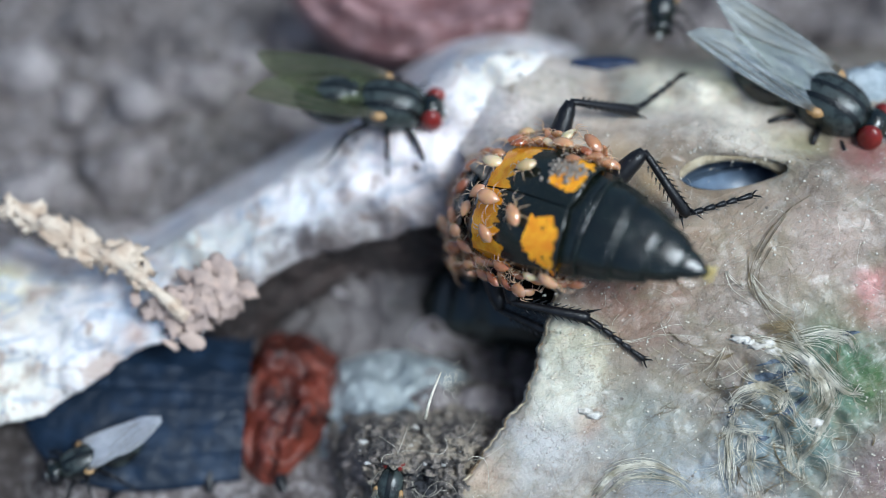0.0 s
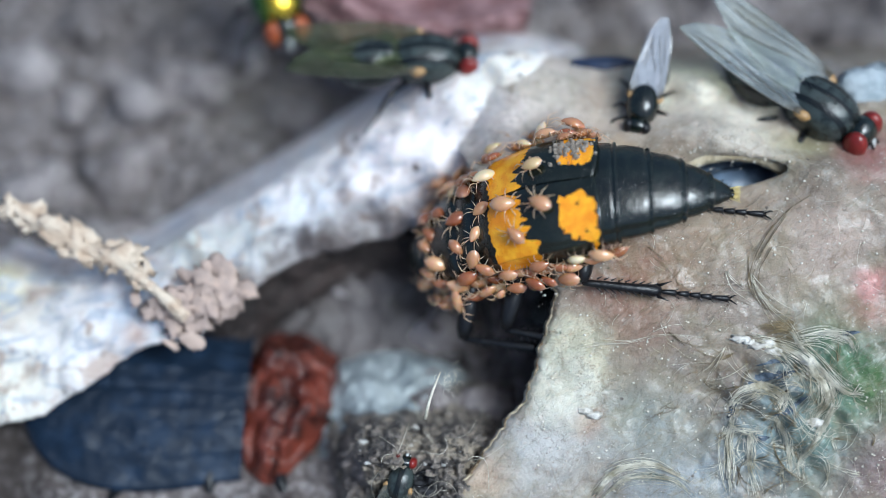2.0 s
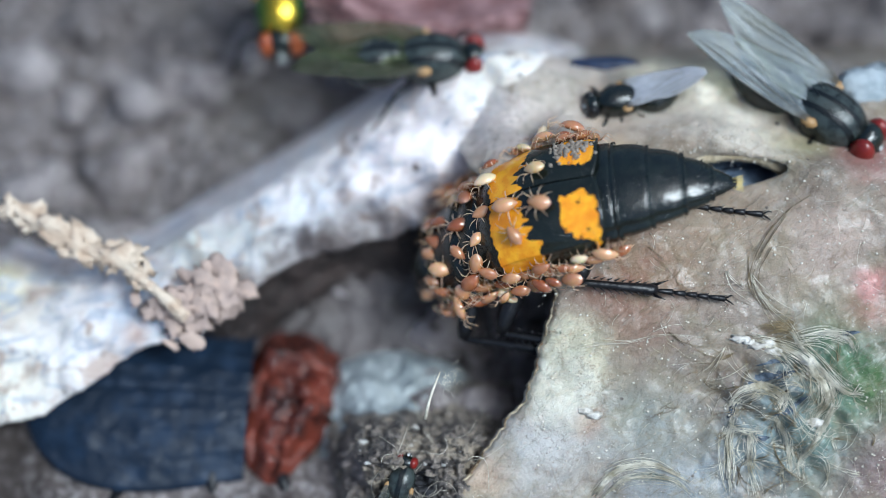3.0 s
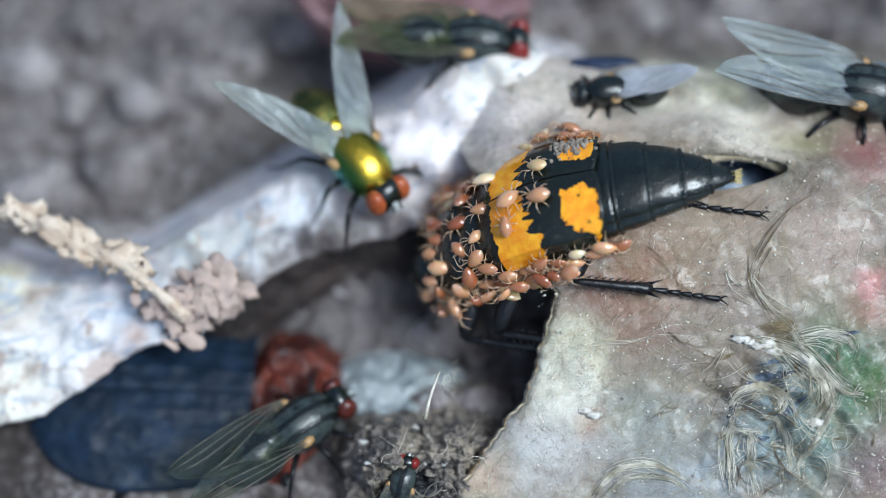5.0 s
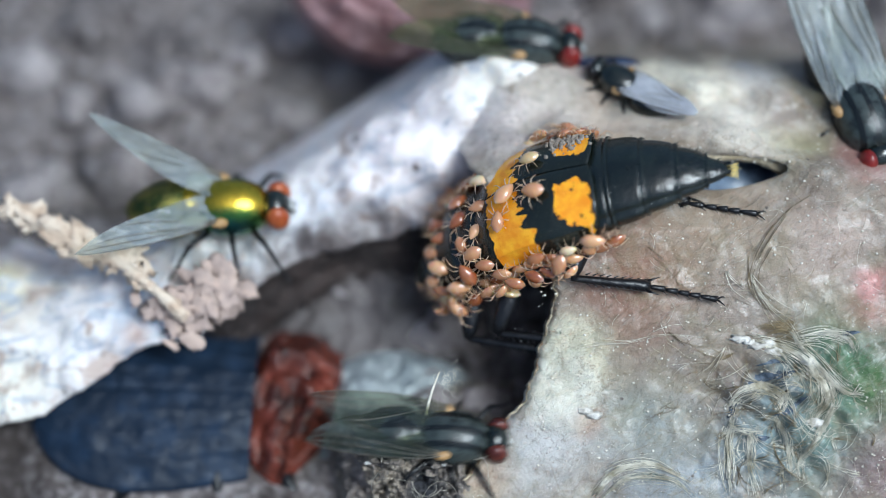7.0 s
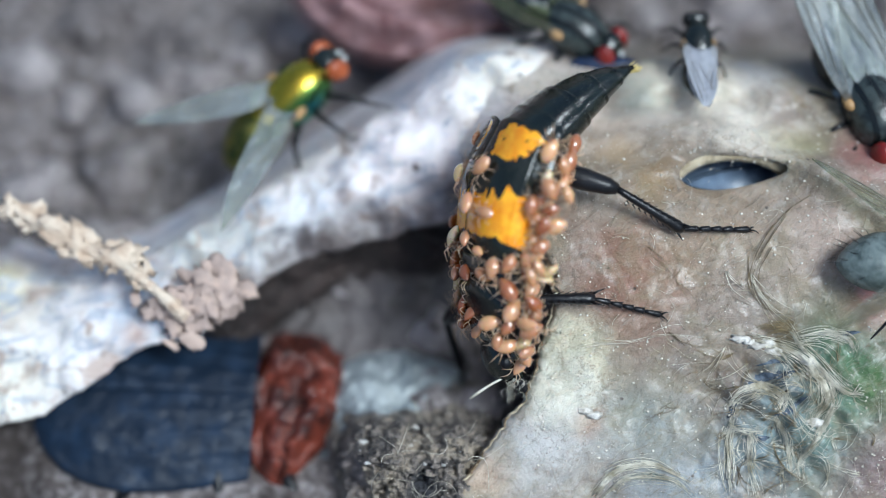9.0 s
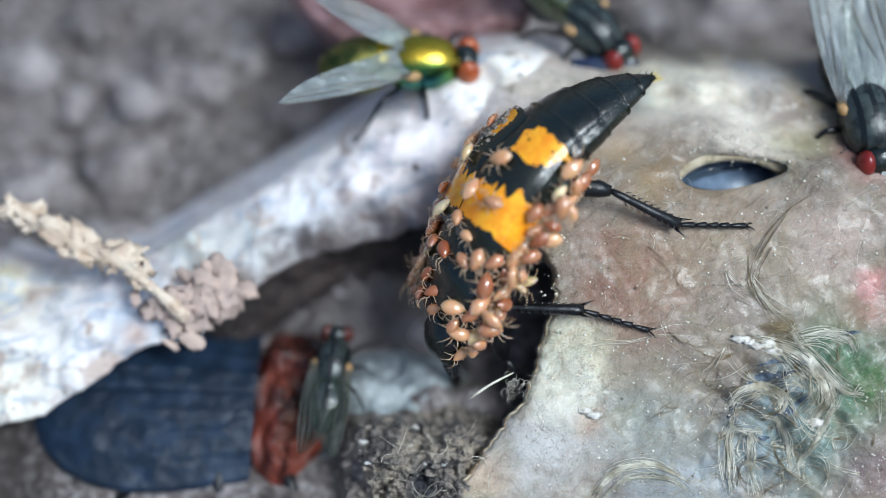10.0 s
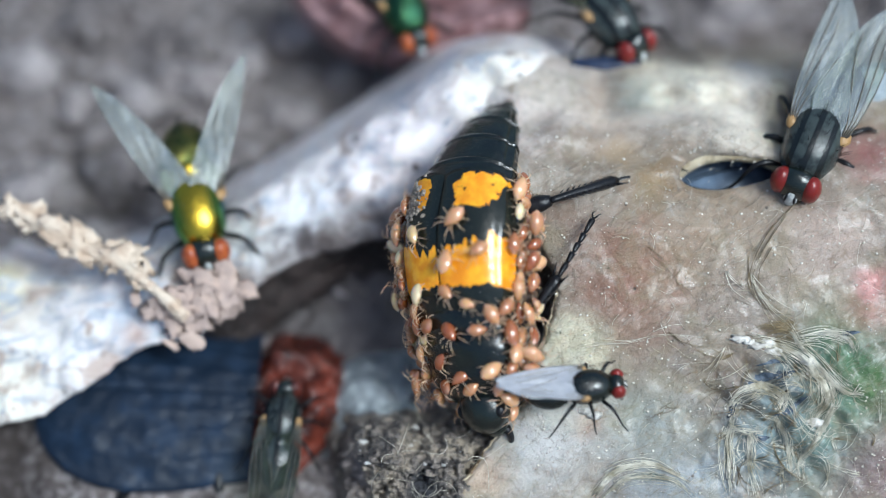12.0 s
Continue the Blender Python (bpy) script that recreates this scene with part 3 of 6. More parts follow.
def soil_height(x, y):
    near = max(0.0, 1 - math.hypot(x, y) / 90)
    return near * (1.6 * fbm(x * 0.09, y * 0.09, 3.1) + 0.9 * fbm(x * 0.4, y * 0.4, 7.7) + 0.3 * fbm(x * 1.3, y * 1.3, 1.2)) if near else 0.0


def ground_shape():
    def axis(n, inner, outer):
        k = [i / n for i in range(-n, n + 1)]
        return [inner * t if abs(t) <= 0.8 else math.copysign(inner * 0.8 + (outer - inner * 0.8) * ((abs(t) - 0.8) / 0.2) ** 4, t) for t in k]
    xs, ys = axis(140, 48, 60000), axis(140, 48, 60000)
    pts = [(x, y + 6, GROUND_Z + soil_height(x, y)) for x in xs for y in ys]
    n = len(ys)
    return pts, [(i * n + j, (i + 1) * n + j, (i + 1) * n + j + 1, i * n + j + 1) for i in range(len(xs) - 1) for j in range(n - 1)]


def build_ground():
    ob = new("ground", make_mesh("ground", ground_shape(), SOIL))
    tagged(ob, "grey-brown crumbly soil with small clods", "soil", kind="structure")
    rng = random.Random(5)
    shapes = []
    for _ in range(700):
        x, y = rng.uniform(-34, 32), rng.uniform(-10, 42)
        r = rng.choice((0.35, 0.5, 0.7, 1.0, 1.4, 1.9))
        if -25 < x < -1 and y < -1:
            continue
        shapes.append(blob(r, r * rng.uniform(0.6, 1), r * 0.7, (x, y, GROUND_Z + soil_height(x, y - 6) + r * 0.25), 9, 7, 0.5, rng.random() * 50))
    ob = new("soil_clods", make_mesh("soil_clods", join(*shapes), SOIL))
    tagged(ob, "loose clods of grey-brown soil lying on the ground", "soil", kind="stuff")


build_ground()


# ---- the carcass ----
carcass = thing("carcass", "opened carcass with torn pale skin, wet stains and matted fur", "carcass")


EDGE = along([(-0.65, -13.20, 0.00), (0.43, -11.91, 0.00), (1.78, -10.10, 0.00), (3.27, -8.07, 0.00), (4.16, -6.72, 0.00), (4.54, -5.37, 0.00), (5.02, -3.62, 0.00),
              (5.43, -2.13, 0.00), (4.89, -0.24, 0.00), (3.27, 1.65, 0.00), (1.51, 3.81, 0.00), (0.70, 5.97, 0.00), (0.97, 7.86, 0.00), (2.05, 9.75, 0.00), (3.13, 12.99, 0.00)])
HOLE = Vector((14.06, 3.74, -2.00))


def flesh(name, shape, material, label, parent=None):
    """A part of the carcass whose shape is given in the frame of the slope."""
    return part(name, moved(shape, BED.to_3x3().to_4x4()), material, parent or carcass, label)


def skin_height(x, y):
    h = -0.30 * max(0.0, y - 1.0) - 0.70 * max(0.0, y - 3.8) + 0.05 * min(0.0, y + 5)
    h += 0.45 * min(1.0, max(0.0, y - 3.0) / 3) * fbm(x * 0.25, y * 0.5, 6.5, 2)
    h += 0.40 * fbm(x * 0.16, y * 0.2, 4.0, 2) + 0.11 * fbm(x * 0.6, y * 0.7, 9.0, 2) + 0.035 * fbm(x * 1.9, y * 1.9, 2.0, 3)
    # long folds running up to the right
    f = x * 0.55 - y * 0.85
    h += 0.12 * math.sin(f * 0.9 + 1.6 * fbm(x * 0.12, y * 0.12, 1.0)) * (1 if y < 5 else 0.4)
    # matted, puckered patch of fur
    d = math.hypot((x - 16.2) / 4.2, (y + 8.2) / 3.8)
    if d < 1.6:
        h += math.exp(-d ** 4) * (0.42 * fbm(x * 0.8, y * 0.8, 12.0, 2) + 0.30 * math.sin((x * 0.5 + y * 0.6) * 4.4 + 3.0 * fbm(x * 0.4, y * 0.4, 2.0)))
    # the raised lip behind the hole and the roll along the top
    lip = y - (5.6 - 0.10 * (x - 12) - 0.035 * (x - 12) ** 2 * (0.4 if x < 12 else 1.0))
    h += 1.3 * math.exp(-(lip / 1.1) ** 2) * math.exp(-((x - 13) / 6.0) ** 2)
    roll = y - (8.4 - 0.05 * (x - 8))
    h += 1.4 * math.exp(-(roll / 1.7) ** 2)
    for sx, sy, wide, high in ((6.4, 6.0, 1.9, 0.6), (10.0, 8.2, 1.2, 0.5), (12.6, 8.3, 1.3, 0.7), (13.3, 6.3, 1.5, 0.4), (16.0, 8.6, 1.4, 0.6), (8.0, 8.6, 0.9, -0.5), (11.2, 7.2, 0.8, -0.4), (15.0, 7.4, 0.8, -0.5)):
        h += high * math.exp(-((x - sx) / wide) ** 2 - ((y - sy) / (wide * 0.7)) ** 2)
    # the far side falls away to the ground
    h -= 3.2 * max(0.0, y - 9.6 + 0.8 * fbm(x * 0.3, 1.0)) ** 1.2
    # the hole's near rim dips
    d = math.hypot((x - HOLE.x) / 3.0, (y - HOLE.y) / 1.2)
    h -= 0.8 * math.exp(-d * d)
    return h


def build_skin():
    nu, nv = 230, 220
    pts, faces = [], []

    def hole_d(x, y):
        dx, dy = x - HOLE.x, y - HOLE.y - 0.06 * (x - HOLE.x)
        return math.hypot(dx / 2.55, dy / (0.78 - 0.10 * dx))
    for i in range(nv):
        e = EDGE(i / (nv - 1))
        for j in range(nu):
            s = (j / (nu - 1)) ** 1.15
            x, y = e.x + (27 - e.x) * s, e.y + 0.25 * fbm(i * 0.21, 3.0) * (1 - s)
            x += 0.22 * fbm(y * 1.3, 5.0) * (1 - s)
            d = hole_d(x, y)
            if 0.8 < d < 1.12:
                x, y = HOLE.x + (x - HOLE.x) * (1.02 / d), HOLE.y + (y - HOLE.y) * (1.02 / d)
            away = j * 0.14
            z = skin_height(x, y) - 0.28 * math.exp(-(away / 0.35) ** 1.5)
            z -= 2.2 * max(0.0, min(1.0, (y - 3.5) / 2.0)) * math.exp(-(away / 2.2) ** 2)
            if d < 1.5:
                z -= 0.5 * max(0, 1.3 - d)
            pts.append((x, y, z))
    keep = [[hole_d(*pts[i * nu + j][:2]) for j in range(nu)] for i in range(nv)]
    for i in range(nv - 1):
        for j in range(nu - 1):
            if min(keep[i][j], keep[i + 1][j], keep[i][j + 1], keep[i + 1][j + 1]) > 0.99:
                faces.append((i * nu + j, i * nu + j + 1, (i + 1) * nu + j + 1, (i + 1) * nu + j))
    # turned-in edge along the opening: the skin is about a millimetre thick
    n0 = len(pts)
    for k, (dx, dz) in enumerate(((-0.10, -0.45), (0.05, -0.95), (0.7, -1.3), (2.2, -1.8))):
        for i in range(nv):
            x, y, z = pts[i * nu]
            pts.append((x + dx, y, z + dz))
    prev = [i * nu for i in range(nv)]
    for k in range(4):
        row = [n0 + k * nv + i for i in range(nv)]
        faces += [(prev[i], prev[i + 1], row[i + 1], row[i]) for i in range(nv - 1)]
        prev = row
    rim = []
    for i in range(nv):
        x, y, z = pts[i * nu]
        rim.append(Vector((x + 0.06, y, z - 0.04 + 0.04 * fbm(i * 0.2, 1.0))))
    skin = flesh("bared_skin", (pts, faces), SKIN, "wet grey-beige bared skin with greenish and pink stains")

    lip = curve([(11.38, 3.57, -2.30), (12.29, 4.36, -1.95), (13.89, 4.80, -1.70), (15.53, 4.60, -1.70), (16.91, 3.85, -1.95), (17.60, 3.07, -2.30)], 24)
    flesh("hole_lip", tube(lip, [0.30 + 0.22 * math.sin(i / 23 * math.pi) + 0.05 * fbm(i * 0.4, 2.0) for i in range(24)], 9), FAT, "pale yellowish swollen rim of the hole", skin)
    for at, r in (((21.50, 7.84, -2.60), 1.6),):
        at = (at[0], at[1], skin_height(at[0], at[1]) + r * 0.1)
        flesh("blue_tissue", blob(r * 1.2, r * 0.8, r * 0.35, at, 22, 14, 0.4, r * 5, 1.5), SLATE, "blue-grey lump of tissue", skin)
    low = [p for p in rim if p.y < -1.5]
    part("torn_edge", moved(tube(low, [0.11 + 0.06 * fbm(i * 0.17, 4.0, 2) for i in range(len(low))], 8), BED.to_3x3().to_4x4()), RIM, skin, "brown dried torn edge of the skin")

    def wall(u, v):
        a = u * math.tau
        r = 1.0 + 0.35 * v
        dx, dy = 2.6 * r * math.cos(a), 0.85 * r * math.sin(a)
        x, y = HOLE.x + dx, HOLE.y + dy + 0.06 * dx
        return x, y, skin_height(x, y) - 0.6 - 3.4 * v
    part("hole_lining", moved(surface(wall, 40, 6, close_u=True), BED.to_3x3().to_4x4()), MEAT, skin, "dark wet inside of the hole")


def build_flap():
    upper = along([(-26.57, -1.73, -7.00), (-22.78, -1.07, -6.00), (-19.87, -1.71, -6.00), (-15.80, -0.61, -6.00), (-11.81, 1.78, -6.50), (-8.35, 3.85, -7.00), (-4.85, 6.09, -7.50),
                   (-2.47, 7.67, -7.00), (0.17, 9.34, -5.60), (2.47, 10.04, -5.20), (5.05, 10.02, -5.60), (8.00, 9.60, -9.00)])
    lower = along([(-25.95, -10.02, -5.00), (-22.24, -8.82, -4.00), (-20.54, -8.43, -4.00), (-18.27, -7.06, -4.00), (-15.15, -5.02, -4.00), (-12.67, -4.42, -4.50), (-10.45, -2.56, -5.00),
                   (-7.91, -0.84, -5.50), (-4.17, 0.32, -5.80), (-0.69, 1.18, -5.40), (2.76, 2.33, -5.20), (6.40, 3.60, -8.40)])

    def f(u, v):
        a, b = upper(u), lower(u)
        # v runs from the far foot over the back to the torn front edge, then under
        if v < 0.12:
            k = v / 0.12
            p = a + Vector((-0.4, 1.6, -4.5)) * (1 - k)
        elif v < 0.84:
            k = (v - 0.12) / 0.72
            p = a.lerp(b, k)
            p.z += 0.9 * math.sin(k ** 0.6 * math.pi) ** 0.8
            p.z += 0.6 * fbm(p.x * 0.3, p.y * 0.3, 2.0) + 0.18 * fbm(p.x * 0.9, p.y * 0.9, 6.0)
            p.z += 0.25 * math.sin((p.x * 0.5 + p.y) * 1.9)
            p.y += 0.2 * k * fbm(p.x * 0.9, 3.3)
        else:
            k = (v - 0.84) / 0.16
            p = b.copy()
            p.z += 0.5 * fbm(p.x * 0.3, p.y * 0.3, 2.0) * (1 - k)
            p.y += 0.2 * fbm(p.x * 0.9, 3.3) - 0.15 * math.sin(k * math.pi) + 1.0 * k * k
            p.z -= 1.2 * k
        return p
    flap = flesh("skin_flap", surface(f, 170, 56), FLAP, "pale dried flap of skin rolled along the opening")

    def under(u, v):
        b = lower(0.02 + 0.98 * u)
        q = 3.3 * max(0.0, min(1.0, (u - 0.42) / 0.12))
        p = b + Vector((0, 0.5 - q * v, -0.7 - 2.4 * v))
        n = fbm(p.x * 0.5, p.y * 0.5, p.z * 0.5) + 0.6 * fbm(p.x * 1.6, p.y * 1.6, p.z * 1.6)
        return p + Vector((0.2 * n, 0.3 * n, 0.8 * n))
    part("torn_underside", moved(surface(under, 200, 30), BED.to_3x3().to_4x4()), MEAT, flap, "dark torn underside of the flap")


def build_cavity():
    def f(u, v):
        x, y = -13 + 22 * u, -12.5 + 15 * v
        z = -8.2 + 0.5 * (y + 3) * -0.25 + 0.8 * fbm(x * 0.22, y * 0.22, 8.0) + 0.25 * fbm(x * 0.9, y * 0.9, 5.0)
        z -= 2.5 * max(0.0, 0.25 - u) * 4
        z -= 0.9 * max(0.0, x - 1.0)
        return x, y, z
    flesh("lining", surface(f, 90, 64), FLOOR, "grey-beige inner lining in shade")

    def g(u, v):
        x, y = -7.5 + 11 * u, -14 + 9.5 * v
        d = math.hypot((x + 2.6) / 5.3, (y + 9.4) / 4.6)
        z = -9.5 + 5.4 * max(0.0, 1 - d * d) ** 0.7 + 0.7 * fbm(x * 0.5, y * 0.5, 1.0) + 0.5 * abs(fbm(x * 0.9, y * 1.4, 4.0)) + 0.15 * fbm(x * 2.4, y * 2.4, 4.0)
        return x, y, z
    flesh("tissue_bulge", surface(g, 70, 60), BULGE, "swollen grey-green tissue in the opening")


def build_soil_heap():
    rng = random.Random(11)
    shapes = []

    def f(u, v):
        x, y = -7.5 + 11.2 * u, -14.5 + 7.6 * v
        d = (abs((x + 1.0) / 5.0) ** 4 + abs((y + 11.2) / 3.6) ** 4) ** 0.25
        z = -7.0 + 6.6 * max(0.0, 1 - d ** 3.5) + 1.3 * fbm(x * 0.55, y * 0.55, 6.0) + 0.7 * fbm(x * 1.3, y * 1.3, 2.0) + 0.25 * fbm(x * 4, y * 4, 2.0) + 0.10 * fbm(x * 11, y * 11, 5.0)
        return x, y, z
    heap = laid("soil_crust", surface(f, 190, 140), CRUMB, "heap of dark crumbly soil matted with hair", "soil")
    for _ in range(2600):
        u, v = rng.random(), rng.random()
        x, y, z = f(u, v)
        if max(abs((x + 1.0) / 5.0), abs((y + 11.2) / 3.6)) > 0.98:
            continue
        r = rng.choice((0.02, 0.025, 0.03, 0.04, 0.05, 0.07, 0.09, 0.13, 0.18)) * (1.6 if rng.random() < 0.04 else 1)
        shapes.append(blob(r * rng.uniform(0.7, 1.8), r * 0.8, r * 0.6, (x, y, z + r * 0.15), 6, 4, 0.8, rng.random() * 40))
    crumbs = part("soil_grit", moved(join(*shapes), BED.to_3x3().to_4x4()), CRUMB, heap)
    tagged(crumbs, kind="stuff")
    hairs = []
    for _ in range(70):
        u, v = rng.uniform(0.35, 0.95), rng.uniform(0.25, 0.92)
        x, y, z = f(u, v)
        a, l, bend = rng.random() * 6.28, rng.uniform(0.4, 2.2), rng.uniform(-2.2, 2.2)
        p = [(x + l * s * math.cos(a + bend * s), y + l * s * math.sin(a + bend * s), f(u, v)[2] + 0.08 + 0.35 * rng.random() * math.sin(s * 2.6)) for s in (0, 0.3, 0.6, 1)]
        hairs.append(tube(curve(p, 8), 0.007 if rng.random() < 0.8 else 0.013, 4))
    tagged(part("matted_hair", moved(join(*hairs), BED.to_3x3().to_4x4()), HAIR, heap), kind="stuff")


def build_debris():
    """A crumbling stalk of overlapping flakes that ends in a scaly patch."""
    rng = random.Random(3)
    spine = along([(-21.68, 2.23, -3.50), (-19.92, 1.15, -3.20), (-17.77, 0.03, -3.00), (-15.91, -0.75, -2.80), (-14.33, -1.92, -2.60), (-12.66, -3.32, -2.60)])
    thick = [0.42, 0.62, 0.50, 0.66, 0.72, 0.40, 0.62, 0.70, 0.45, 0.22, 0.20, 0.34]
    shapes = [tube([spine(i / 24) for i in range(25)], [0.22 + 0.22 * abs(fbm(i * 0.5, 2.2)) for i in range(25)], 8)]
    for i in range(95):
        u = rng.random()
        w = thick[min(11, int(u * 12))]
        p, d = spine(u), spine(min(1, u + 0.02)) - spine(max(0, u - 0.02))
        turn = math.atan2(d.y, d.x) + (rng.gauss(0, 0.4) if rng.random() < 0.5 else rng.random() * 6)
        r = rng.uniform(0.25, 0.6) * w * 1.5
        o = Vector((-d.y, d.x, 0)).normalized() * rng.uniform(-w, w) * 0.8
        m = Matrix.Translation(p + o + Vector((0, 0, rng.uniform(-0.3, 0.25)))) @ Matrix.Rotation(turn, 4, "Z") @ Matrix.Rotation(rng.gauss(0, 0.5), 4, "X")
        shapes.append(moved(blob(r * 1.7, r * 0.7, r * 0.22, (0, 0, 0), 14, 8, 0.7, rng.random() * 30, 2.0), m))
    stalk = laid("plant_debris", join(*shapes), DEBRIS, "crumbly straw-coloured plant stalk lying on the flap", "plant debris")
    scales = []
    for i in range(60):
        x, y = rng.gauss(-12.3, 1.05), rng.gauss(-2.9, 0.75)
        y += 0.35 * (x + 12.3)
        m = Matrix.Translation((x, y, -3.0 - 0.12 * abs(x + 12.3) + rng.uniform(-0.4, 0.2))) @ Matrix.Rotation(rng.random() * 6, 4, "Z") @ Matrix.Rotation(rng.gauss(0, 0.25), 4, "X")
        r = rng.uniform(0.22, 0.6)
        scales.append(moved(blob(r * 1.6, r * 1.1, r * 0.09, (0, 0, 0), 12, 7, 0.7, rng.random() * 30, 2.0), m))
    tagged(part("scaly_patch", moved(join(*scales), BED.to_3x3().to_4x4()), HUSK, stalk, "pinkish-tan scaly husk at the end of the stalk"), kind="stuff")


def build_scab():
    low = along([(-8.83, 14.34, -12.00), (-7.43, 12.32, -12.00), (-5.38, 10.70, -11.50), (-2.58, 9.94, -11.00), (0.49, 10.06, -10.50), (4.29, 10.98, -10.00)])
    high = along([(-7.04, 16.38, -13.00), (-5.10, 15.89, -12.00), (-2.61, 15.58, -12.00), (-0.12, 15.58, -12.00), (2.05, 15.58, -12.00), (5.16, 15.58, -12.00)])

    def f(u, v):
        p = low(u).lerp(high(u), v)
        p.z += 2.2 * math.sin(min(1, v * 1.4) * math.pi) + 0.9 * fbm(p.x * 0.35, p.y * 0.35) + 0.3 * math.sin(v * 16 + 3 * u)
        if v < 0.08:
            p.z -= 2.5 * (1 - v / 0.08)
        return p
    flesh("hide_scrap", surface(f, 60, 40), SCAB, "dark red-brown leathery scrap of hide")


for build in (build_skin, build_flap, build_cavity, build_soil_heap, build_debris, build_scab):
    build()


# ---- burying beetle: x forward, y left, z up its back, origin amid the wing cases ----
def lerp_table(table, x):
    for (a, p), (b, q) in zip(table, table[1:]):
        if x <= b:
            k = max(0.0, (x - a) / (b - a))
            k = k * k * (3 - 2 * k)
            return p + (q - p) * k
    return table[-1][1]


HALF = [(-4.2, 3.15), (-1.2, 3.45), (2.2, 3.25), (3.7, 2.85), (5.2, 2.85), (6.6, 2.5), (7.8, 1.7), (9.6, 0.8)]
TALL = [(-4.2, 1.95), (-1.2, 2.25), (2.2, 2.05), (3.7, 1.65), (5.4, 1.6), (6.8, 1.3), (7.8, 1.0), (9.6, 0.4)]
BEETLE_SIZE = 0.859


def sink(x):
    """The back arches down towards the head."""
    return -0.085 * max(0.0, x + 0.5) ** 1.75


def shell_point(x, a, grow=1.0):
    """A point of the beetle's outside: x along it, a degrees from the mid-line, left positive."""
    w, h = lerp_table(HALF, x) * grow, lerp_table(TALL, x) * grow
    s, c = math.sin(radians(a)), math.cos(radians(a))
    return Vector((x, w * math.copysign(abs(s) ** 0.85, s), h * math.copysign(abs(c) ** 0.8, c) + sink(x)))


def elytron_shape(side):
    def f(u, v):
        a = 0.3 + 104 * v
        rear = -4.15 + 0.85 * v ** 4 + 0.25 * (1 - min(1, v * 6)) ** 2
        if u < 0.06:
            x, g = 3.75, 0.88 + 0.12 * u / 0.06
        elif u < 0.95:
            x, g = 3.75 + (rear - 3.75) * ((u - 0.06) / 0.89), 1.0
        else:
            k = (u - 0.95) / 0.05
            x, g = rear + 0.12 * k, 1.0 - 0.07 * k
        p = shell_point(x, a, g)
        p.z -= 0.05 * math.exp(-(v / 0.02) ** 2)
        keel = 0.09 * math.exp(-((a - 76) / 3.5) ** 2) * min(1.0, u * 6) * min(1.0, (1 - u) * 6)
        p.y += keel
        if v > 0.92:
            p.y += 0.12 * math.sin((v - 0.92) / 0.08 * math.pi)
        return p.x, p.y * side, p.z
    return surface(f, 40, 44)


SEGMENTS = [(-2.4, -4.55, 2.98, 2.95), (-4.30, -6.25, 2.80, 2.47), (-6.0, -7.95, 2.33, 1.83), (-7.7, -9.4, 1.68, 1.04), (-9.2, -10.6, 0.93, 0.18)]
HINGE = Vector((-3.1, 0, 0))
NECK = Vector((3.7, 0, -1.2))


def droop(x, y, z):
    """The abdomen arches down towards its tip."""
    s = (HINGE.x - x) * 1.056
    k = 0.05
    a = k * s
    return -math.sin(a) / k - math.sin(a) * z, y, -(1 - math.cos(a)) / k + math.cos(a) * z


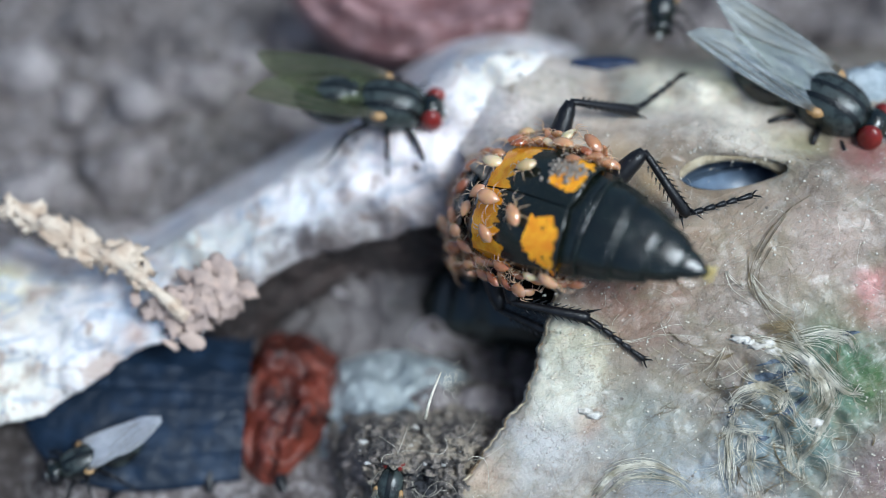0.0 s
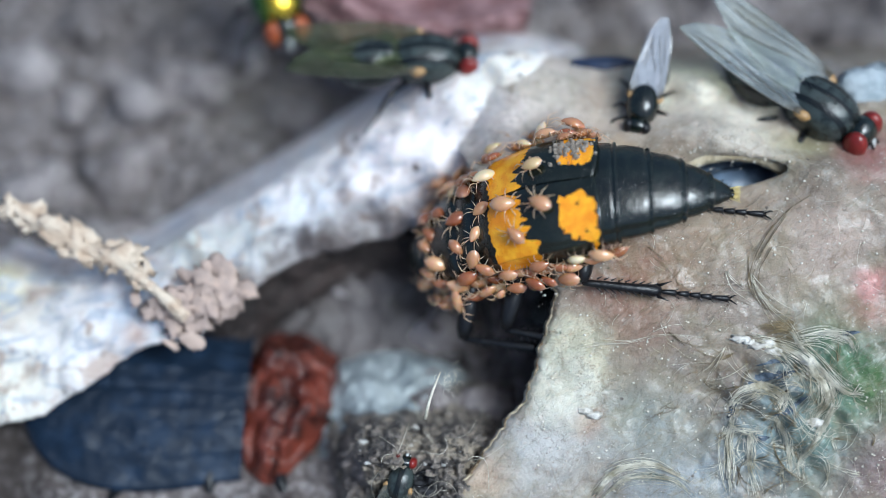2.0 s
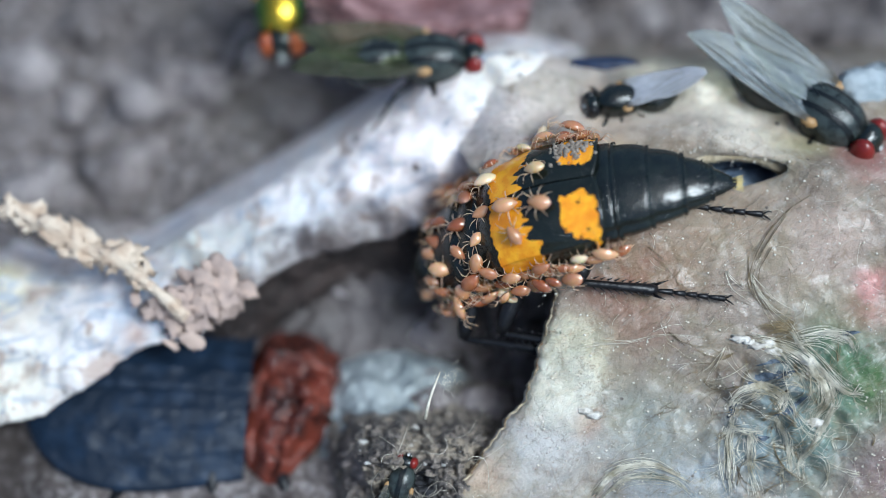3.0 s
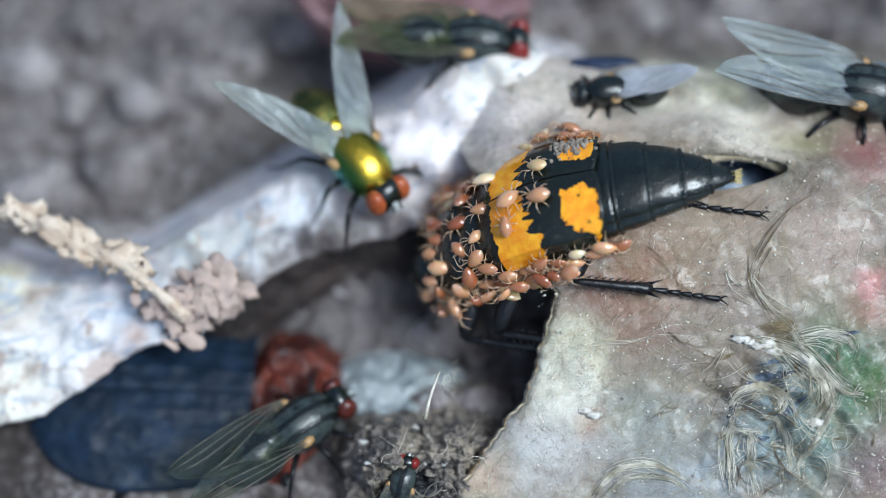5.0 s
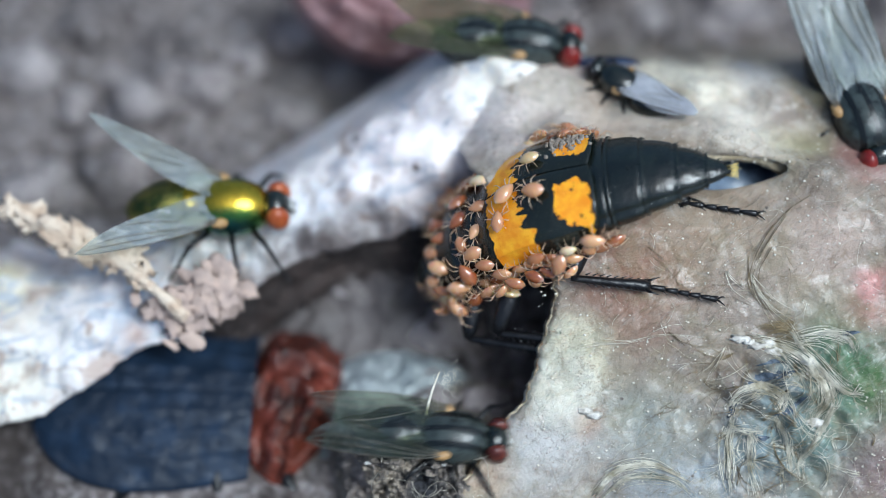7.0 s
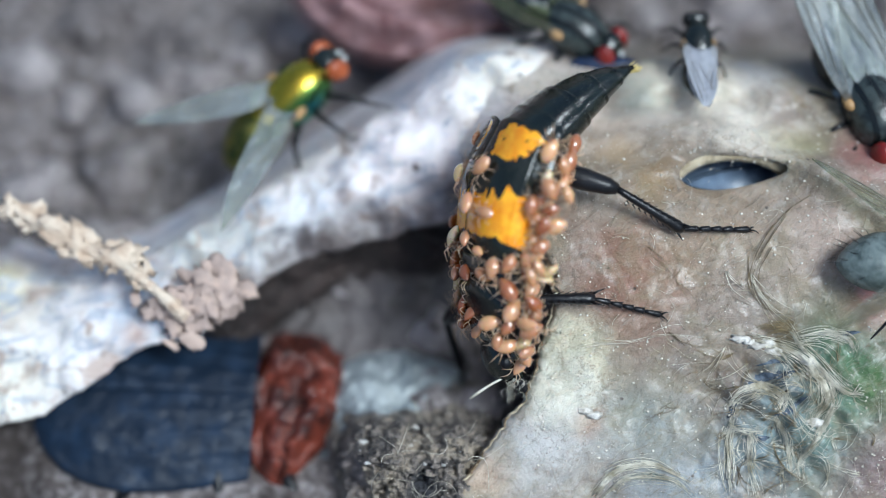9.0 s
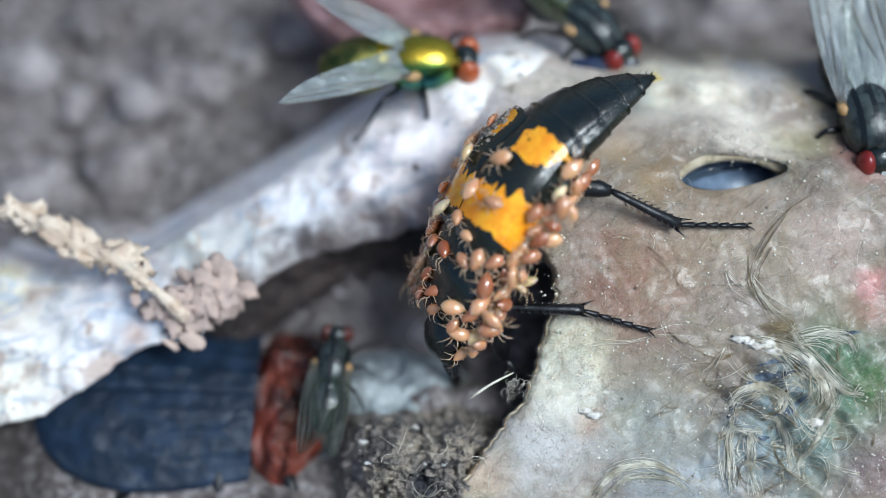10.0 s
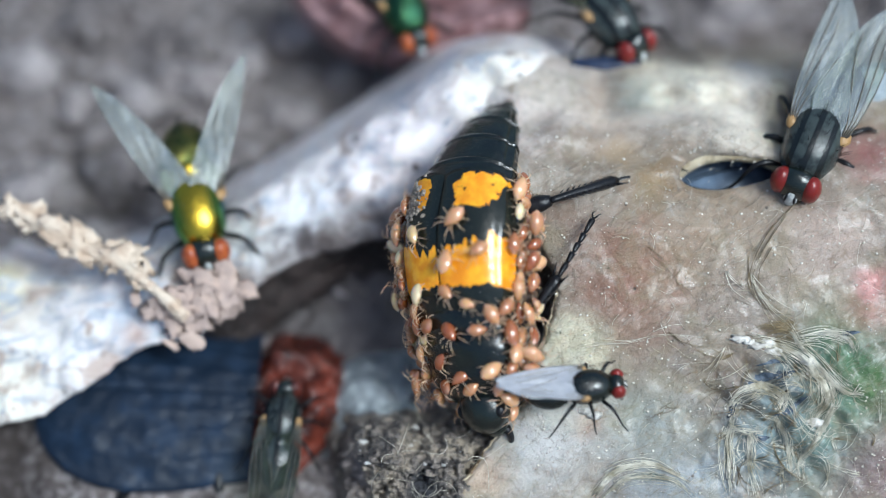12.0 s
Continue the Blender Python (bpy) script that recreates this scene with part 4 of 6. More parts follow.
def build_abdomen(beetle):
    first = None
    for i, (x0, x1, w0, w1) in enumerate(SEGMENTS):
        def f(u, v):
            k = min(1, u / 0.9)
            x = x0 + (x1 - x0) * k
            a = v * math.tau
            s, c = math.sin(a), math.cos(a)
            w = w0 + (w1 - w0) * k ** 1.15 + 0.07 * math.sin(k * math.pi) + 0.06 * math.exp(-((k - 0.97) / 0.035) ** 2) - 0.065 * math.exp(-((k - 0.89) / 0.03) ** 2)
            w += 0.03 * fbm(x * 0.9, s * 2.2, c * 2.2 + i, 2)
            if u > 0.9:
                x -= 0.03
                w -= 0.26 * (u - 0.9) / 0.1 + (0.12 if i == 4 else 0)
            h = 0.62 if c > 0 else 0.50
            crease = 0.055 * math.exp(-((abs(a - math.pi) - 1.9) / 0.08) ** 2) - 0.03 * math.exp(-((abs(a - math.pi) - 1.72) / 0.10) ** 2)
            r = w - crease * w
            return droop(x, r * math.copysign(abs(s) ** 0.9, s), r * h * c - 0.15)
        shape = surface(f, 52, 64, close_v=True)
        if i == 0:
            first = part("abdomen", shape, SHELL, beetle, "glossy black pointed abdomen of ringed segments")
            first.location = HINGE * MM
        else:
            part("abdomen_segment", shape, SHELL, first)
    rng = random.Random(2)
    tuft = []
    for _ in range(46):
        a, r = rng.random() * 6.28, rng.uniform(0.05, 0.24)
        p = droop(-10.2, r * math.cos(a), r * math.sin(a) * 0.6 - 0.2)
        q = droop(-11.0, r * math.cos(a) * 2.2, r * math.sin(a) * 1.6 - 0.2)
        tuft.append(tube([p, q], [0.02, 0.008], 4))
    setae = []
    for _ in range(150):
        i = rng.choice((1, 2, 3, 3, 4, 4))
        x0, x1, w0, w1 = SEGMENTS[i]
        k, a = rng.uniform(0.35, 0.98), rng.uniform(-1.9, 1.9)
        r = w0 + (w1 - w0) * k + 0.03
        p = Vector(droop(x0 + (x1 - x0) * k, r * math.sin(a), r * 0.62 * math.cos(a) - 0.15))
        d = Vector((-0.20, 0.12 * math.sin(a), 0.12 * math.cos(a))) * rng.uniform(0.6, 1.4)
        setae.append(tube([p, p + d], [0.018, 0.006], 3))
    tagged(part("setae", join(*setae), LEG, first, "short black bristles on the abdomen"), kind="stuff")
    part("tail_tuft", join(*tuft), BRISTLE, first, "tuft of short yellow bristles")
    return first


def leg_shapes():
    femur = tube([(0, 0, 0), (0.7, 0, 0.05), (2.0, 0, 0.08), (3.1, 0, 0.04), (3.6, 0, 0)], [0.28, 0.50, 0.55, 0.42, 0.26], 9)
    bits = [tube([(0, 0, 0), (0.4, 0, 0), (2.2, 0, 0), (3.5, 0, 0), (3.8, 0, 0)], [0.15, 0.18, 0.23, 0.31, 0.20], 8)]
    for i in range(9):
        x = 0.7 + 0.34 * i
        for s in (-1, 1):
            bits.append(tube([(x, 0.22 * s, 0.1), (x + 0.28, 0.42 * s, 0.05)], [0.05, 0.01], 4))
    bits.append(tube([(3.6, 0.25, 0), (4.3, 0.55, 0.1)], [0.09, 0.01], 5))
    bits.append(tube([(3.6, -0.25, 0), (4.2, -0.5, 0.1)], [0.09, 0.01], 5))
    tibia = join(*bits)
    toe = []
    x = 0.0
    for i, l in enumerate((0.85, 0.6, 0.55, 0.55, 0.85)):
        toe.append(tube([(x, 0, 0), (x + l * 0.25, 0, 0), (x + l * 0.85, 0, 0), (x + l, 0, 0)], [0.08, 0.12, 0.17, 0.09], 6))
        for s in (-1, 1):
            toe.append(tube([(x + l * 0.8, 0.1 * s, 0), (x + l * 1.15, 0.26 * s, -0.05)], [0.03, 0.008], 4))
        x += l
    for s in (-1, 1):
        toe.append(tube(curve([(x, 0.04 * s, 0), (x + 0.25, 0.2 * s, 0.03), (x + 0.42, 0.22 * s, -0.12)], 5), [0.05, 0.045, 0.035, 0.025, 0.008], 5))
    return femur, tibia, join(*toe)


FEMUR, TIBIA, TARSUS = leg_shapes()
FEMUR_LENGTH, TIBIA_LENGTH = 3.6, 3.8
HIPS = {"left_hind": (-2.4, 1.5, -1.7), "left_mid": (1.3, 1.5, -1.9), "left_fore": (4.4, 1.2, -2.2),
        "right_hind": (-2.4, -1.5, -1.7), "right_mid": (1.3, -1.5, -1.9), "right_fore": (4.4, -1.2, -2.2)}


def build_beetle(name, label, elytra, mask=ELYTRA):
    b = thing(name, label, "beetle")
    for side in (1, -1):
        part("wing_case", elytron_shape(side), mask, b, elytra)
    abdomen = build_abdomen(b)

    def belly(u, v):
        x = -3.6 + 7.2 * u
        a = v * math.tau
        k = math.sin(min(1, max(0, 0.04 + 0.92 * u)) * math.pi) ** 0.35
        return x, lerp_table(HALF, x) * 0.9 * k * math.sin(a), -0.3 + (1.5 if math.cos(a) > 0 else 2.0) * k * math.cos(a)
    part("thorax_underside", surface(belly, 22, 26, close_v=True), SHELL, b)

    def shield(u, v):
        a = (v - 0.5) * 214
        if u < 0.88:
            k = u / 0.88
            p = shell_point(3.6 + 3.9 * k, a, 1.02)
            edge = math.sin(k * math.pi) ** 0.3
            p.z += 0.18 * edge - 0.22 * math.exp(-((k - 0.35) / 0.07) ** 2) + 0.10 * math.cos(radians(a * 3)) * edge
        else:
            k = (u - 0.88) / 0.12
            p = shell_point(7.5 + 0.1 * k, a, 1.02 - 0.4 * k)
        return p
    loose = Matrix.Translation(-NECK)
    pronotum = part("pronotum", moved(surface(shield, 26, 30), loose), SHELL, b, "glossy black domed pronotum")
    tip = loose @ Matrix.Translation((7.4, 0, -3.3)) @ Matrix.Rotation(radians(48), 4, "Y")
    head = part("head", moved(join(blob(1.5, 1.45, 1.05, (0.7, 0, 0), 18, 12), blob(0.7, 0.9, 0.6, (1.9, 0, -0.3), 12, 8)), tip), SHELL, b)
    pronotum.location = head.location = NECK * MM
    for s in (1, -1):
        part("eye", moved(blob(0.45, 0.3, 0.42, (0.7, 1.3 * s, 0.2), 10, 8), tip), LEG, head)
        part("mandible", moved(tube(curve([(2.2, 0.6 * s, -0.5), (3.0, 0.6 * s, -0.6), (3.5, 0.1 * s, -0.7)], 6), [0.26, 0.24, 0.2, 0.16, 0.1, 0.03], 6), tip), LEG, head)
        part("antenna", moved(tube(curve([(1.4, 0.7 * s, -0.4), (1.2, 0.8 * s, -0.9), (0.6, 0.7 * s, -1.3)], 7), 0.09, 6), tip), LEG, head)
        part("antenna_club", moved(blob(0.4, 0.28, 0.28, (0.4, 0.65 * s, -1.4), 9, 7), tip), LEG, head)
    legs = {}
    for key in HIPS:
        femur = part("femur", FEMUR, LEG, b)
        tibia = part("tibia", TIBIA, LEG, b)
        toes = part("tarsus", TARSUS, LEG, tibia)
        legs[key] = (femur, tibia, toes)
    return b, abdomen, legs, (pronotum, head)


def limb(a, b):
    """A pose in mm space with x from a towards b."""
    x = (b - a).normalized()
    y = Vector((0, 0, 1)).cross(x)
    y = y.normalized() if y.length > 1e-4 else Vector((0, 1, 0))
    return Matrix.Translation(a * MM) @ Matrix((x, y, x.cross(y))).transposed().to_4x4()


def bend_leg(key, knee, ankle, toe, grow=1.0):
    """Poses of femur and tibia in the beetle's space, and of the tarsus in the tibia's."""
    hip = Vector(HIPS[key])
    thigh = (knee - hip).normalized()
    femur = limb(knee - thigh * FEMUR_LENGTH * grow, knee)
    tibia = limb(knee, ankle)
    end = knee + (ankle - knee).normalized() * (TIBIA_LENGTH - 0.08)
    return femur, tibia, tibia.inverted() @ limb(end, end + (toe - ankle))


def build_dirt(b):
    """Grey soil stuck on the right wing case."""
    rng = random.Random(31)
    bits = []
    for _ in range(130):
        p = shell_point(rng.gauss(-2.5, 0.55), rng.gauss(-34, 9), 1.01)
        r = rng.uniform(0.04, 0.17)
        bits.append(blob(r, r, r * 0.7, p, 7, 5, 0.5, rng.random() * 20))
    tagged(part("dirt", join(*bits), DUST, b, "grey soil stuck on the wing case"), kind="stuff")


beetle, beetle_abdomen, beetle_legs, beetle_front = build_beetle("burying_beetle", "black burying beetle with two ragged orange bands, crawling with mites", "black wing case with two ragged orange bands")
dark_beetle, dark_abdomen, dark_legs, dark_front = build_beetle("black_beetle", "glossy black beetle crouching in the shaded carcass opening", "plain black wing case", SHELL)
build_dirt(beetle)
beetle.scale = [BEETLE_SIZE] * 3
for thigh, shin, _ in beetle_legs.values():
    thigh.scale = shin.scale = [1 / BEETLE_SIZE] * 3


# ---- mites ----
def build_mite(pale):
    m = thing("mite", "cream swollen mite clinging to the burying beetle" if pale else "tan glossy mite clinging to the burying beetle", "mite", group="mites on the beetle")

    def f(u, v):
        a = v * math.tau
        k = math.sin(max(0.001, min(0.999, u)) * math.pi) ** 0.62
        x = -0.60 + 1.16 * u
        w = 0.36 * k * (1.18 - 0.42 * u)
        return x, w * math.cos(a), 0.30 + (0.30 if math.sin(a) > 0 else 0.16) * k * math.sin(a)
    part("shield", surface(f, 11, 14, close_v=True), PALE_MITE if pale else MITE, m)
    for s in (1, -1):
        for i, (x, ang) in enumerate(((0.42, 18), (0.30, 48), (0.12, 100), (-0.05, 146))):
            c, q = math.cos(radians(ang)), math.sin(radians(ang))
            l = 0.84 if i == 0 else 0.62
            pts = [(x, 0.18 * s, 0.18), (x + c * l * 0.40, (0.2 + q * l * 0.5) * s, 0.34), (x + c * l + 0.10 * (i - 1.5), (0.2 + q * l) * s, 0.0)]
            part("leg", tube(curve(pts, 5), [0.030, 0.026, 0.021, 0.016, 0.008], 4), MITE_LEG, m)
    return m


def mite_places():
    """x, angle, heading, drift of each mite on the beetle's outside."""
    rng = random.Random(21)
    rows = []

    def add(n, x0, x1, a0, a1, drift, side=0, grow=1.01):
        tries = 0
        while n and tries < 900:
            tries += 1
            x, a = rng.uniform(x0, x1), rng.uniform(a0, a1) * (side or rng.choice((1, -1)))
            p = shell_point(x, a, grow)
            if all((p - shell_point(r[0], r[1], r[5])).length > 0.82 for r in rows):
                rows.append((x, a, rng.uniform(0, 360), rng.uniform(-drift, drift), rng.uniform(-drift, drift) * 14, grow))
                n -= 1
    add(6, -3.4, 2.2, 8, 66, 0.5)
    add(9, 2.7, 4.2, 0, 80, 0.35)
    add(15, 4.0, 7.5, 0, 92, 0.3)
    add(12, -3.4, 3.4, 66, 96, 0.3, -1)
    add(20, -3.4, 4.4, 92, 122, 0.4)
    add(8, -4.2, -1.8, 104, 130, 0.3, 1)
    add(18, -3.2, 5.5, 80, 116, 0.4, -1, 1.2)
    add(10, -1.5, 5.5, 100, 126, 0.4, 1, 1.25)
    add(10, 2.4, 7.4, 80, 116, 0.3, -1, 1.36)
    add(6, 3.0, 7.4, 98, 126, 0.3, 1, 1.36)
    add(10, 3.8, 7.8, 84, 135, 0.3)
    return rows


MITES = mite_places()
mite_kinds = [build_mite(False), build_mite(True)]
mites = []
for i in range(len(MITES)):
    first = mite_kinds[1 if i % 9 == 4 else 0]
    used = any(q is first for q in mites)
    mites.append(copy_thing(first, Matrix.Identity(4)) if used else first)
    mites[-1].scale = [0.74 + 0.40 * ((i * 37) % 11) / 10] * 3


def mite_pose(row, t):
    x, a, turn, dx, da, grow = row
    wob = math.sin(t * 0.55 + turn)
    p = shell_point(x + dx * wob, a + da * wob, grow)
    n = (p - Vector((p.x, 0, -0.6 + sink(x)))).normalized()
    lean = 0.22 if grow < 1.1 else 0.75
    n = (n + lean * Vector((math.sin(turn * 2.3), math.sin(turn * 1.7 + 1), math.sin(turn * 3.1 + 2)))).normalized()
    f = Matrix.Rotation(radians(turn + 25 * wob), 3, "Z") @ Vector((1, 0, 0))
    f = (f - n * f.dot(n))
    f = f.normalized() if f.length > 1e-3 else n.orthogonal().normalized()
    out = Matrix.Translation(p * MM) @ Matrix((f, n.cross(f), n)).transposed().to_4x4()
    share = max(0.0, min(1.0, (x - 3.2) / 1.0))
    out = neck_bend(spline(NECK_ROWS, t)[0] * share) @ Matrix.Translation(-NECK * MM) @ out
    out.translation *= BEETLE_SIZE
    return out


def neck_bend(angle):
    """Pose of the beetle's front, nodding down about the neck."""
    return pose(*(NECK * MM), 0, angle, 0)


# ---- red-breasted carrion beetle ----
def build_carrion_beetle():
    b = thing("carrion_beetle", "flat blue-black carrion beetle with a wrinkled brick-red pronotum", "beetle")
    for side in (1, -1):
        def f(u, v):
            x = 2.2 - 11.2 * u
            w = 4.55 * (1 - max(0, (u - 0.45) / 0.58) ** 2.6) ** 0.5 * (0.90 + 0.22 * math.sin(min(1, u * 1.7) * 1.57))
            y = w * v
            z = 1.9 * (1 - (v * 0.93) ** 2.2) * (1 - 0.5 * u ** 3) + 0.2
            for rib in (0.24, 0.47, 0.68):
                z += (0.06 + 0.06 * fbm(x * 0.6, rib * 9, side * 2.0)) * math.exp(-((v - rib) / 0.035) ** 2) * (1 - u ** 4)
            z += 0.16 * max(0, v - 0.86) / 0.14 - 0.12 * math.exp(-(v / 0.02) ** 2)
            z += 0.11 * fbm(x * 0.7, y * 0.7 * side, 3.0) + 0.05 * fbm(x * 2.2, y * 2.2 * side, 8.0) + 0.25 * math.exp(-((u - 0.72) / 0.05) ** 2 - ((v - 0.58) / 0.12) ** 2)
            if v > 0.999:
                z -= 0.25
            return x, y * side, z
        part("wing_case", surface(f, 50, 46), BLUE, b, "dull blue-black ribbed wing case")

    def shield(u, v):
        a = v * math.tau
        r = u ** 0.8
        x, y = 2.7 * r * math.cos(a), 4.35 * r * math.sin(a)
        side = max(-1.0, min(1.0, y / 3.2))
        x *= (1.0 + 0.38 * side) if x > 0 else 1.0
        x -= (0.9 if x > 0 else 0.35) * (y / 4.35) ** 2
        z = 1.75 * (1 - u ** 2.4) + 0.30
        z += (2.2 * abs(noise.noise(Vector((x * 0.62, y * 0.62, 5.0)))) + 0.3 * noise.noise(Vector((x * 1.6, y * 1.6, 2.0)))) * (1 - 0.5 * u ** 6)
        return 4.3 + x, y, z
    part("pronotum", surface(shield, 36, 96, close_v=True), RED, b, "wrinkled brick-red pronotum")
    part("underside", blob(7.0, 3.4, 1.0, (-2.5, 0, 0.1), 24, 10), SHELL, b)
    head = part("head", blob(1.3, 1.3, 0.8, (6.4, 0, 0.5), 14, 10, 0.1), SHELL, b)
    for s in (1, -1):
        part("antenna", tube(curve([(7.2, 0.6 * s, 0.6), (8.4, 1.5 * s, 0.7), (9.2, 1.8 * s, 0.3)], 8), [0.1, 0.1, 0.1, 0.12, 0.15, 0.2, 0.22, 0.12], 6), LEG, head)
        for x, dx in ((3.5, 2.2), (0.5, 0.4), (-2.5, -2.4)):
            part("leg", tube(curve([(x, 2.2 * s, 0), (x + dx * 0.4, 4.4 * s, 0.5), (x + dx, 5.6 * s, -0.9), (x + dx * 1.5, 6.6 * s, -1.0)], 9), [0.4, 0.45, 0.4, 0.3, 0.26, 0.24, 0.16, 0.14, 0.06], 7), LEG, b)
    return b


carrion_beetle = build_carrion_beetle()


def build_hidden_beetle():
    """Only its blue-grey back shows through the hole."""
    b = thing("hidden_beetle", "smooth blue-grey beetle lying inside the hole in the skin", "beetle", seat(14.38, 3.30, -5.00, 12, 0, 0))
    for s in (1, -1):
        def f(u, v):
            a = radians(2 + 88 * v)
            k = math.sin(min(0.999, max(0.001, u)) * math.pi) ** 0.5
            return -3 + 6 * u, 1.9 * k * math.sin(a) * s, 1.5 * k * math.cos(a)
        part("wing_case", surface(f, 20, 14), shell_blue, b)
    part("underside", blob(2.8, 1.7, 0.8, (0, 0, 0), 16, 8), SHELL, b)


shell_blue = shell_material("blue_grey_shell", (0.14, 0.19, 0.27), 0.2, 8.0, 0.1)
build_hidden_beetle()
laid("dark_shell_fragment", blob(1.9, 0.5, 0.5, (8.2, 9.35, skin_height(8.2, 9.35) + 0.25), 16, 10, 0.15, 4.0), shell_material("navy_shell", (0.012, 0.02, 0.045), 0.3), "dark navy shell fragment stuck on the far roll of skin", "shell fragment")


# ---- flies: x forward, y left, z up, origin amid the thorax, about 8 mm long ----
def wing_shape(side, spread, lift):
    def f(u, v):
        l = 6.1 * u
        w = 2.25 * math.sin(min(1, 0.06 + 0.94 * u) ** 0.75 * math.pi) ** 0.55
        y = (v - 0.25) * w
        z = 0.06 * math.sin(v * 22) * math.sin(u * 2.8) + 0.12 * math.sin(u * 9) * v
        c, s = math.cos(radians(spread)), math.sin(radians(spread))
        yy = y if side > 0 else y
        x2, y2 = -l * c + (-yy) * -s * 1.0, l * s + yy * -c * 1.0
        return -0.3 + x2, side * (0.85 + y2), 0.78 + 0.06 * side + z + l * math.sin(radians(lift)) - 0.10 * v
    pts, faces = surface(f, 18, 10)
    n = len(pts)
    top = [(x, y, z + 0.012) for x, y, z in pts]
    return top + [(x, y, z - 0.012) for x, y, z in pts], faces + [tuple(i + n for i in reversed(q)) for q in faces]


def vein_shape(side, spread, lift):
    bits = []
    c, s = math.cos(radians(spread)), math.sin(radians(spread))
    for v0, v1, u1 in ((0.0, 0.02, 0.97), (0.05, 0.3, 0.97), (0.1, 0.55, 0.93), (0.15, 0.85, 0.75)):
        pts = []
        for i in range(9):
            u = u1 * i / 8
            v = v0 + (v1 - v0) * (i / 8) ** 1.2
            w = 2.25 * math.sin(min(1, 0.06 + 0.94 * u) ** 0.75 * math.pi) ** 0.55
            l, y = 6.1 * u, (v - 0.25) * w
            pts.append((-0.3 - l * c + y * s, side * (0.85 + l * s - y * c), 0.81 + 0.06 * side + l * math.sin(radians(lift)) - 0.10 * v))
        bits.append(tube(pts, [0.045] + [0.022] * 7 + [0.01], 4))
    return join(*bits)


def thorax_shape():
    def f(u, v):
        a, b = u * math.tau, (v - 0.5) * math.pi * 0.998

        def soft(q, e):
            return math.copysign(abs(q) ** e, q)
        cb = soft(math.cos(b), 0.88)
        return 1.75 * soft(math.cos(a), 0.88) * cb, 1.2 * soft(math.sin(a), 0.9) * cb, 1.22 * soft(math.sin(b), 0.95)
    return surface(f, 24, 16, close_u=True)


def build_fly(name, label, cuticle, eye, spread=16, lift=5, size=1.0, membrane=WING):
    f = thing(name, label, "fly")

    def grown(shape):
        return [(x * size, y * size, z * size) for x, y, z in shape[0]], shape[1]
    thorax = part("thorax", grown(join(thorax_shape(), blob(0.62, 0.72, 0.45, (-1.75, 0, 0.55), 12, 8))), cuticle, f)

    def seg(u, v):
        a = v * math.tau
        k = math.sin(max(0.002, min(0.998, u)) ** 0.8 * math.pi) ** 0.55
        k *= 1 - 0.04 * (1 if (u * 4.2) % 1 > 0.88 else 0)
        return -1.1 - 3.4 * u, 1.35 * k * math.sin(a), 0.0 - 0.25 * u + 1.15 * k * math.cos(a)
    part("abdomen", grown(surface(seg, 26, 22, close_v=True)), BRASS if cuticle is GREEN else cuticle, f)
    head = part("head", grown(blob(0.62, 0.94, 0.84, (1.95, 0, -0.05), 16, 12)), SHELL, f)
    part("face", grown(blob(0.32, 0.30, 0.55, (2.42, 0, -0.30), 10, 8)), FACE, head, "silvery face")
    for s in (1, -1):
        part("eye", grown(blob(0.52, 0.42, 0.70, (2.04, 0.62 * s, 0.07), 16, 12)), eye, head)
        part("antenna", grown(tube([(2.5, 0.14 * s, 0.1), (2.75, 0.2 * s, -0.15)], [0.08, 0.05], 5)), LEG, head)
        wing = part("wing", grown(wing_shape(s, spread, lift)), membrane, f, "milky shining wing" if membrane is FROST else ("bright silvery wing" if membrane is SKY_SHEEN else "clear wing with a silky sheen"))
        part("wing_vein", grown(vein_shape(s, spread, lift)), VEIN, wing)
        part("wing_base", grown(blob(0.42, 0.3, 0.2, (-0.35, 1.05 * s, 0.6), 9, 7, 0.3)), AMBER, f, "amber wing base")
        if cuticle is GREEN:
            part("calypter", grown(blob(0.62, 0.34, 0.10, (-1.35, 0.95 * s, 0.62), 12, 8, 0.2)), FACE, f, "whitish lobe behind the wing base")
        for x, dx in ((0.8, 1.5), (0.0, 0.3), (-0.7, -1.9)):
            p = curve([(x, 0.6 * s, -0.8), (x + dx * 0.5, 1.7 * s, -0.3), (x + dx * 0.9, 2.3 * s, -1.5), (x + dx * 1.2, 2.8 * s, -1.9)], 9)
            part("leg", grown(tube(p, [0.14, 0.15, 0.14, 0.11, 0.09, 0.07, 0.06, 0.05, 0.03], 6)), LEG, f)
    rng = random.Random(8)
    hairs = []
    for _ in range(70):
        a, b = rng.uniform(0, 6.28), rng.uniform(0.1, 1.3)
        d = Vector((math.cos(a) * math.cos(b), math.sin(a) * math.cos(b), math.sin(b)))
        o = Vector((d.x * 1.5, d.y * 1.17, d.z * 1.12)) if rng.random() < 0.6 else Vector((-2.8 + d.x * 1.5, d.y * 1.25, d.z * 1.0 - 0.2))
        hairs.append(tube([o, o + d * 0.4 + Vector((-0.3, 0, 0))], [0.02, 0.006], 3))
    tagged(part("bristles", grown(join(*hairs)), LEG, f), kind="stuff")
    return f


fly_a = build_fly("grey_fly", "grey-black fly with brick-red eyes and folded olive wings", GREY, EYE, 2, 3, 1.1, OLIVE)
fly_b = build_fly("grey_fly", "grey-black fly with red eyes and half-spread silvery wings", GREY, EYE, 4, 9, 1.2, SKY_SHEEN)
bottle_fly = build_fly("green_bottle_fly", "golden-green bottle fly with rust-red eyes and spread wings", GREEN, ORANGE_EYE, 24, 14, 1.18, SKY_SHEEN)
